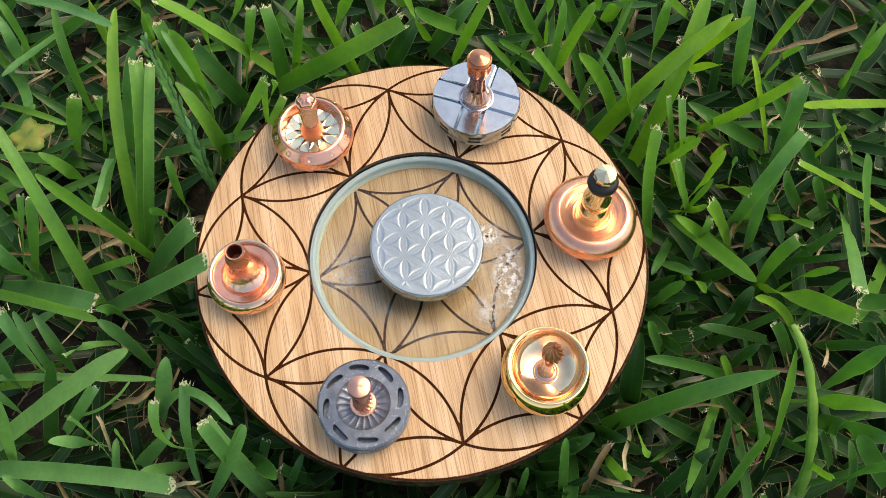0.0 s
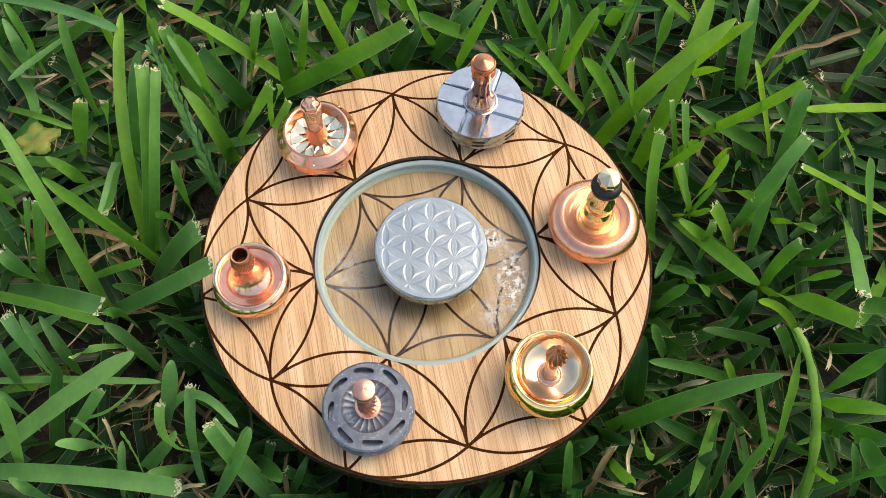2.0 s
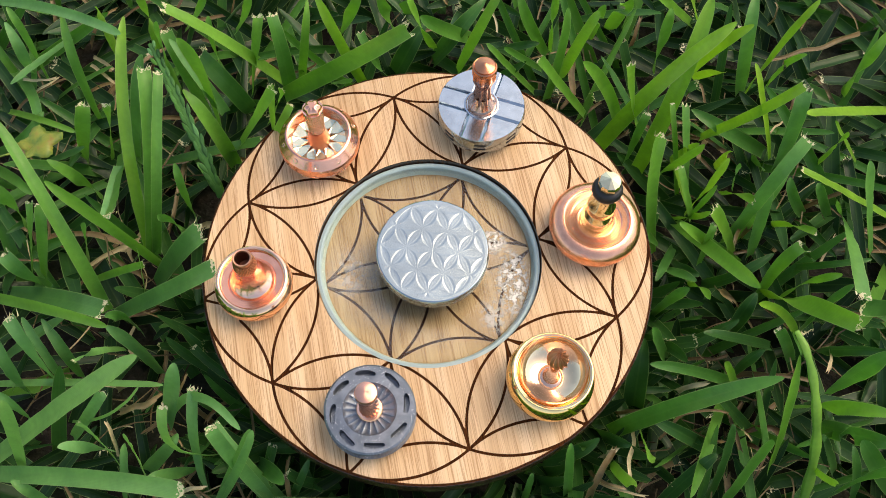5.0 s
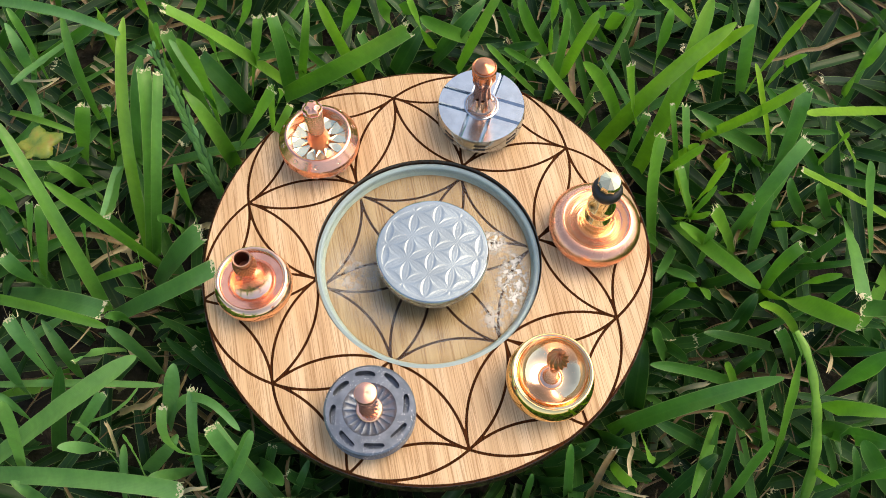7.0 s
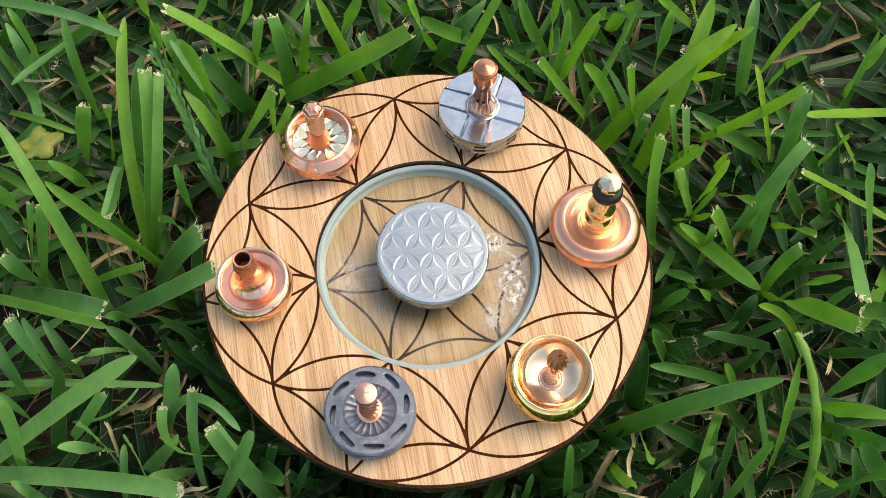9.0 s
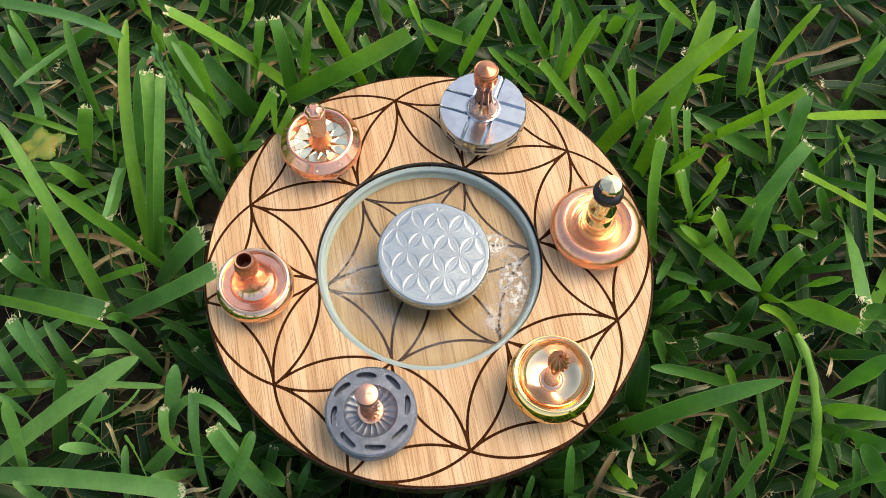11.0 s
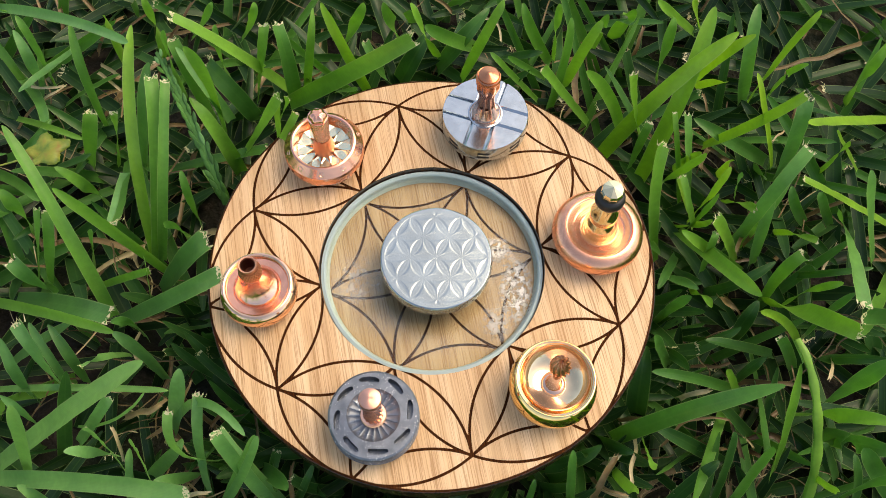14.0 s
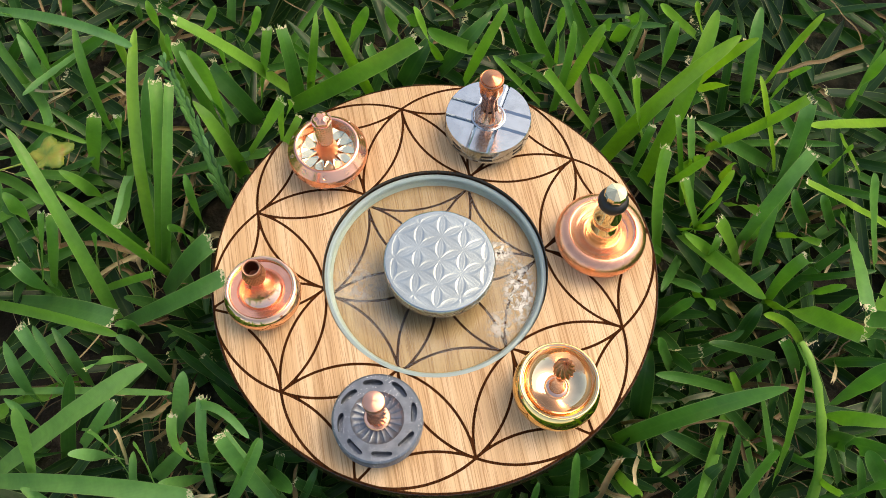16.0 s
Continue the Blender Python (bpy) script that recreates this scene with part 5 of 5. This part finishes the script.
blade((-0.0915, 0.0294, -0.0140), (-0.0869, 0.0165, 0.0295), (-0.0912, 0.0162, 0.0340), 3.8, 0.50, 0, pale=0.1)
blade((-0.0907, 0.0380, -0.0140), (-0.0842, 0.0260, 0.0295), (-0.0874, 0.0363, 0.0340), 3.8, 0.50, 0, pale=0.1)
blade((-0.0829, 0.0513, -0.0180), (-0.0798, 0.0435, 0.0122), (-0.0859, 0.0488, 0.0120), 4.4, 0.43, 0, pale=0.1)
blade((-0.1270, 0.0134, -0.0140), (-0.1023, -0.0015, 0.0295), (-0.0940, -0.0017, 0.0340), 2.6, 0.70, 1, pale=0.1)
blade((-0.1307, 0.0206, -0.0140), (-0.1159, 0.0093, 0.0295), (-0.1157, 0.0140, 0.0340), 3.1, 0.55, 0, pale=0.1)
blade((-0.1074, -0.0563, -0.0040), (-0.1062, -0.0514, 0.0089), (-0.1092, -0.0474, 0.0080), 1.6, 0.80, 0, dry=True)
blade((-0.1106, -0.0333, -0.0040), (-0.1034, -0.0350, 0.0089), (-0.1009, -0.0345, 0.0080), 2.1, 0.50, 0, dry=True)
blade((-0.0938, -0.0510, -0.0040), (-0.0890, -0.0479, 0.0089), (-0.0909, -0.0420, 0.0080), 1.2, 1.00, 0, dry=True)
blade((-0.0480, -0.0724, -0.0040), (-0.0484, -0.0693, 0.0089), (-0.0476, -0.0611, 0.0080), 1.8, 0.30, 0, dry=True)
blade((0.1254, 0.0173, -0.0140), (0.1145, 0.0115, 0.0295), (0.1209, 0.0274, 0.0340), 5.0, 0.53, 0, pale=0.3)
blade((0.1197, 0.0213, -0.0040), (0.1204, 0.0206, 0.0089), (0.1238, 0.0238, 0.0080), 2.2, 0.35, 0, dry=True)
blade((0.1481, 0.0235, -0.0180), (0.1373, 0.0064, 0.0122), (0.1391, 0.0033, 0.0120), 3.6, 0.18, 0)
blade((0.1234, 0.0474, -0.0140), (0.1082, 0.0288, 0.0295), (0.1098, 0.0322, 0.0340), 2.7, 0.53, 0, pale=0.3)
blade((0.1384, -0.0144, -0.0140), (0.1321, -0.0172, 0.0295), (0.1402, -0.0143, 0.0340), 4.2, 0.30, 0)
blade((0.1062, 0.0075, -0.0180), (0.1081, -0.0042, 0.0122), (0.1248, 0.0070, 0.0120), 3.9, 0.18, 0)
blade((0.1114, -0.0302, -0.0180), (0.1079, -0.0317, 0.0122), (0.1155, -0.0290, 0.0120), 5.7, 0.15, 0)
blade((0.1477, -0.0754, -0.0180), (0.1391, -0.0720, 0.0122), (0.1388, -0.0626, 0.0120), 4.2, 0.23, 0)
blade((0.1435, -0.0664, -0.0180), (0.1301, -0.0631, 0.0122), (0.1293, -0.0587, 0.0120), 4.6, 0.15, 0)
blade((-0.0401, 0.1007, -0.0140), (-0.0303, 0.0719, 0.0295), (-0.0260, 0.0692, 0.0340), 2.8, 0.53, 0)
blade((-0.1590, -0.0174, -0.0180), (-0.1368, -0.0189, 0.0122), (-0.1258, -0.0112, 0.0120), 4.7, 0.43, 0, pale=0.3)
blade((-0.1764, 0.1127, -0.0180), (-0.1495, 0.0809, 0.0122), (-0.1478, 0.0675, 0.0120), 4.0, 0.38, 0, pale=0.1)
blade((-0.1757, 0.0732, -0.0180), (-0.1526, 0.0564, 0.0122), (-0.1465, 0.0726, 0.0120), 3.5, 0.43, 0, pale=0.1)
blade((-0.1038, 0.1292, -0.0140), (-0.0854, 0.1026, 0.0295), (-0.0827, 0.1104, 0.0340), 3.9, 0.65, 0, pale=0.1)
blade((-0.0816, 0.1288, -0.0140), (-0.0666, 0.1022, 0.0295), (-0.0665, 0.1101, 0.0340), 3.8, 0.70, 0, pale=0.1)
blade((-0.0850, 0.1080, -0.0140), (-0.0803, 0.0909, 0.0295), (-0.0807, 0.0996, 0.0340), 3.3, 0.60, 0, pale=0.1)
blade((-0.1527, -0.0577, -0.0080), (-0.1043, -0.0484, 0.0474), (-0.0855, -0.0404, 0.0560), 6.5, 0.88, 0, pale=0.62)
blade((-0.1322, -0.0305, -0.0140), (-0.1261, -0.0325, 0.0295), (-0.1346, -0.0200, 0.0340), 5.6, 0.62, 1, pale=0.7)
blade((-0.1317, -0.0294, -0.0180), (-0.1308, -0.0257, 0.0122), (-0.1414, -0.0112, 0.0120), 3.9, 0.30, 0, pale=0.3)
blade((-0.1286, -0.0243, -0.0180), (-0.1246, -0.0240, 0.0122), (-0.1345, -0.0120, 0.0120), 4.7, 0.28, 0, pale=0.3)
blade((-0.1627, -0.0265, -0.0180), (-0.1245, -0.0343, 0.0122), (-0.0900, -0.0367, 0.0120), 2.5, 0.66, 0, pale=0.52)
blade((-0.1414, -0.0430, -0.0180), (-0.1370, -0.0425, 0.0122), (-0.1466, -0.0373, 0.0120), 5.0, 0.56, 0, pale=0.52)
blade((-0.1400, -0.0606, -0.0080), (-0.1210, -0.0594, 0.0474), (-0.1223, -0.0527, 0.0560), 5.2, 0.98, 0, pale=0.62)
blade((-0.1541, -0.0608, -0.0080), (-0.0952, -0.0728, 0.0474), (-0.0694, -0.0792, 0.0560), 5.7, 0.78, 1, pale=0.62)
blade((-0.1277, -0.0478, -0.0140), (-0.1066, -0.0503, 0.0295), (-0.1021, -0.0450, 0.0340), 3.9, 0.83, 1, pale=0.85)
blade((-0.1265, -0.0433, -0.0080), (-0.0930, -0.0586, 0.0474), (-0.0840, -0.0498, 0.0560), 1.0, 1.00, 0, pale=0.62)
blade((-0.1071, -0.0600, -0.0080), (-0.0970, -0.0609, 0.0474), (-0.0999, -0.0597, 0.0560), 1.7, 0.93, 1, pale=0.62)
blade((-0.1124, -0.0526, -0.0140), (-0.1049, -0.0605, 0.0295), (-0.1136, -0.0617, 0.0340), 3.7, 0.73, 0, pale=0.85)
blade((-0.0980, -0.0644, -0.0080), (-0.0853, -0.0659, 0.0474), (-0.0867, -0.0632, 0.0560), 2.3, 1.00, 0, pale=0.62)
blade((-0.0943, -0.0438, -0.0140), (-0.0813, -0.0431, 0.0295), (-0.0809, -0.0358, 0.0340), 6.0, 0.73, 0, pale=0.85)
blade((-0.0742, -0.0561, -0.0080), (-0.0797, -0.0691, 0.0474), (-0.0764, -0.0560, 0.0560), 3.4, 1.00, 1, pale=0.62)
blade((-0.0926, -0.0445, -0.0080), (-0.0724, -0.0409, 0.0474), (-0.0541, -0.0630, 0.0560), 3.1, 0.77, 0, pale=0.8)
blade((-0.0786, -0.0668, -0.0140), (-0.0751, -0.0591, 0.0295), (-0.0739, -0.0447, 0.0340), 4.1, 0.68, 1, pale=0.85)
blade((-0.0549, -0.0727, -0.0080), (-0.0601, -0.0668, 0.0474), (-0.0624, -0.0629, 0.0560), 4.2, 0.40, 1, pale=0.45)
blade((-0.0735, -0.0730, -0.0080), (-0.0562, -0.0683, 0.0474), (-0.0513, -0.0628, 0.0560), 2.4, 0.55, 0, pale=0.45)
blade((-0.0838, -0.0590, -0.0180), (-0.0848, -0.0663, 0.0122), (-0.0920, -0.0674, 0.0120), 4.0, 0.61, 0, pale=0.52)
blade((-0.1074, -0.0699, -0.0180), (-0.0993, -0.0665, 0.0122), (-0.1006, -0.0561, 0.0120), 3.7, 0.56, 0, pale=0.52)
blade((-0.1015, -0.0590, -0.0180), (-0.0873, -0.0589, 0.0122), (-0.0835, -0.0533, 0.0120), 4.4, 0.56, 0, pale=0.52)
blade((-0.0978, -0.0248, -0.0140), (-0.0961, -0.0261, 0.0295), (-0.1038, -0.0232, 0.0340), 5.0, 0.15, 0, pale=0.35)
blade((-0.1464, -0.0307, -0.0180), (-0.1433, -0.0298, 0.0122), (-0.1502, -0.0168, 0.0120), 5.9, 0.40, 0, pale=0.3)
blade((-0.1323, -0.0697, -0.0180), (-0.1282, -0.0715, 0.0122), (-0.1359, -0.0671, 0.0120), 3.8, 0.61, 0, pale=0.52)
blade((-0.0674, -0.0634, -0.0180), (-0.0641, -0.0613, 0.0122), (-0.0687, -0.0540, 0.0120), 3.9, 0.18, 0, pale=0.05)
blade((0.0856, 0.0163, -0.0080), (0.0723, 0.0183, 0.0474), (0.0766, 0.0305, 0.0560), 5.0, 0.58, 1)
blade((0.1039, 0.0439, -0.0140), (0.0936, 0.0454, 0.0295), (0.0936, 0.0563, 0.0340), 3.9, 0.53, 1, pale=0.3)
blade((0.1009, 0.0453, -0.0140), (0.0898, 0.0445, 0.0295), (0.0892, 0.0571, 0.0340), 2.2, 0.63, 1)
blade((0.1162, 0.0221, -0.0080), (0.1094, 0.0127, 0.0474), (0.1247, 0.0282, 0.0560), 5.2, 0.48, 1, pale=0.3)
blade((0.1211, 0.0143, -0.0140), (0.0934, 0.0058, 0.0295), (0.0856, 0.0098, 0.0340), 4.1, 0.68, 0)
blade((0.1185, 0.0449, -0.0140), (0.1093, 0.0235, 0.0295), (0.1123, 0.0174, 0.0340), 2.7, 0.78, 1)
blade((0.0973, 0.0220, 0.0100), (0.0872, 0.0174, 0.0400), (0.0848, 0.0241, 0.0460), 3.0, 0.72, 1, pale=0.20)
blade((0.0888, 0.0434, 0.0060), (0.0881, 0.0318, 0.0380), (0.0941, 0.0330, 0.0460), 3.6, 0.74, 0)
blade((0.0956, 0.0236, 0.0040), (0.0929, 0.0159, 0.0350), (0.0975, 0.0195, 0.0420), 3.4, 0.62, 0)
blade((0.0828, 0.0089, 0.0000), (0.0837, -0.0050, 0.0250), (0.0909, -0.0087, 0.0260), 4.2, 0.30, 0)
blade((0.0922, 0.0156, 0.0000), (0.0818, -0.0005, 0.0220), (0.0786, -0.0060, 0.0200), 3.4, 0.30, 0)
blade((0.1001, 0.0077, 0.0020), (0.0953, 0.0040, 0.0280), (0.0984, 0.0105, 0.0300), 3.0, 0.55, 1)
blade((-0.0574, 0.0593, 0.0120), (-0.0527, 0.0511, 0.0430), (-0.0525, 0.0571, 0.0500), 2.6, 0.85, 1, pale=0.20)
blade((-0.0589, 0.0551, 0.0120), (-0.0505, 0.0468, 0.0400), (-0.0466, 0.0527, 0.0440), 2.8, 0.62, 1)
blade((-0.1131, 0.0456, 0.0160), (-0.1094, 0.0283, 0.0290), (-0.1102, 0.0182, 0.0300), 4.4, 0.55, 1, pale=0.75)
blade((-0.0787, 0.0762, 0.0040), (-0.0834, 0.0749, 0.0310), (-0.0944, 0.0894, 0.0340), 4.6, 0.45, 0, pale=0.60)
blade((-0.1624, 0.1036, -0.0060), (-0.1576, 0.0985, 0.0180), (-0.1651, 0.1109, 0.0180), 4.4, 0.40, 0, pale=0.50)
blade((-0.1475, 0.1191, -0.0040), (-0.1478, 0.0917, 0.0180), (-0.1591, 0.0828, 0.0160), 4.0, 0.34, 0, pale=0.40)
build_filler()
build_fringe()
build_twigs()
build_lawn_beyond()
seed_stalk(STALK, 0.00160, 0.92, 16, "thick pale green jointed grass flower stalk")
seed_spike(SPIKE)
fallen_leaf()


def motions():
    """The disc spins on the glass: its turn in degrees at whole half seconds, eased between, with a slight wobble."""
    start = [92, 90, 62, 68, 90, 105, 83, 60, 95]
    middle = [78, 80, 88, 93, 115, 62]
    end = [66, 90, 65, 102, 78, 60, 112, 107, 87, 85]
    known = list(zip([i * 0.5 for i in range(9)] + [6.5 + 0.5 * i for i in range(6)] + [11.5 + 0.5 * i for i in range(10)], start + middle + end))
    total, rows, lean = known[0][1], [], 1.1
    for (t0, a0), (t1, a1) in zip(known, known[1:]):
        steps = round((t1 - t0) * 10)
        want = 25.5 * steps
        gap = (a1 - total) % 60
        turn = gap + 60 * round((want - gap) / 60)
        for i in range(steps):
            k = round(t0 * 10) + i
            tilt = lean if k % 2 == 0 else -lean
            if k in (80, 120, 130):
                tilt = -lean
            if k in (85, 145, 155):
                tilt = lean
            rows.append((k / 10, pose(0.0012, 0.0, TOP - 0.0056, 0, tilt, 0) @ pose(0, 0, 0, 0, 0, total + turn * i / steps)))
        total += turn
    rows.append((16.0, pose(0.0012, 0.0, TOP - 0.0056, 0, lean, 0) @ pose(0, 0, 0, 0, 0, total)))
    walk(spinner, rows)


motions()
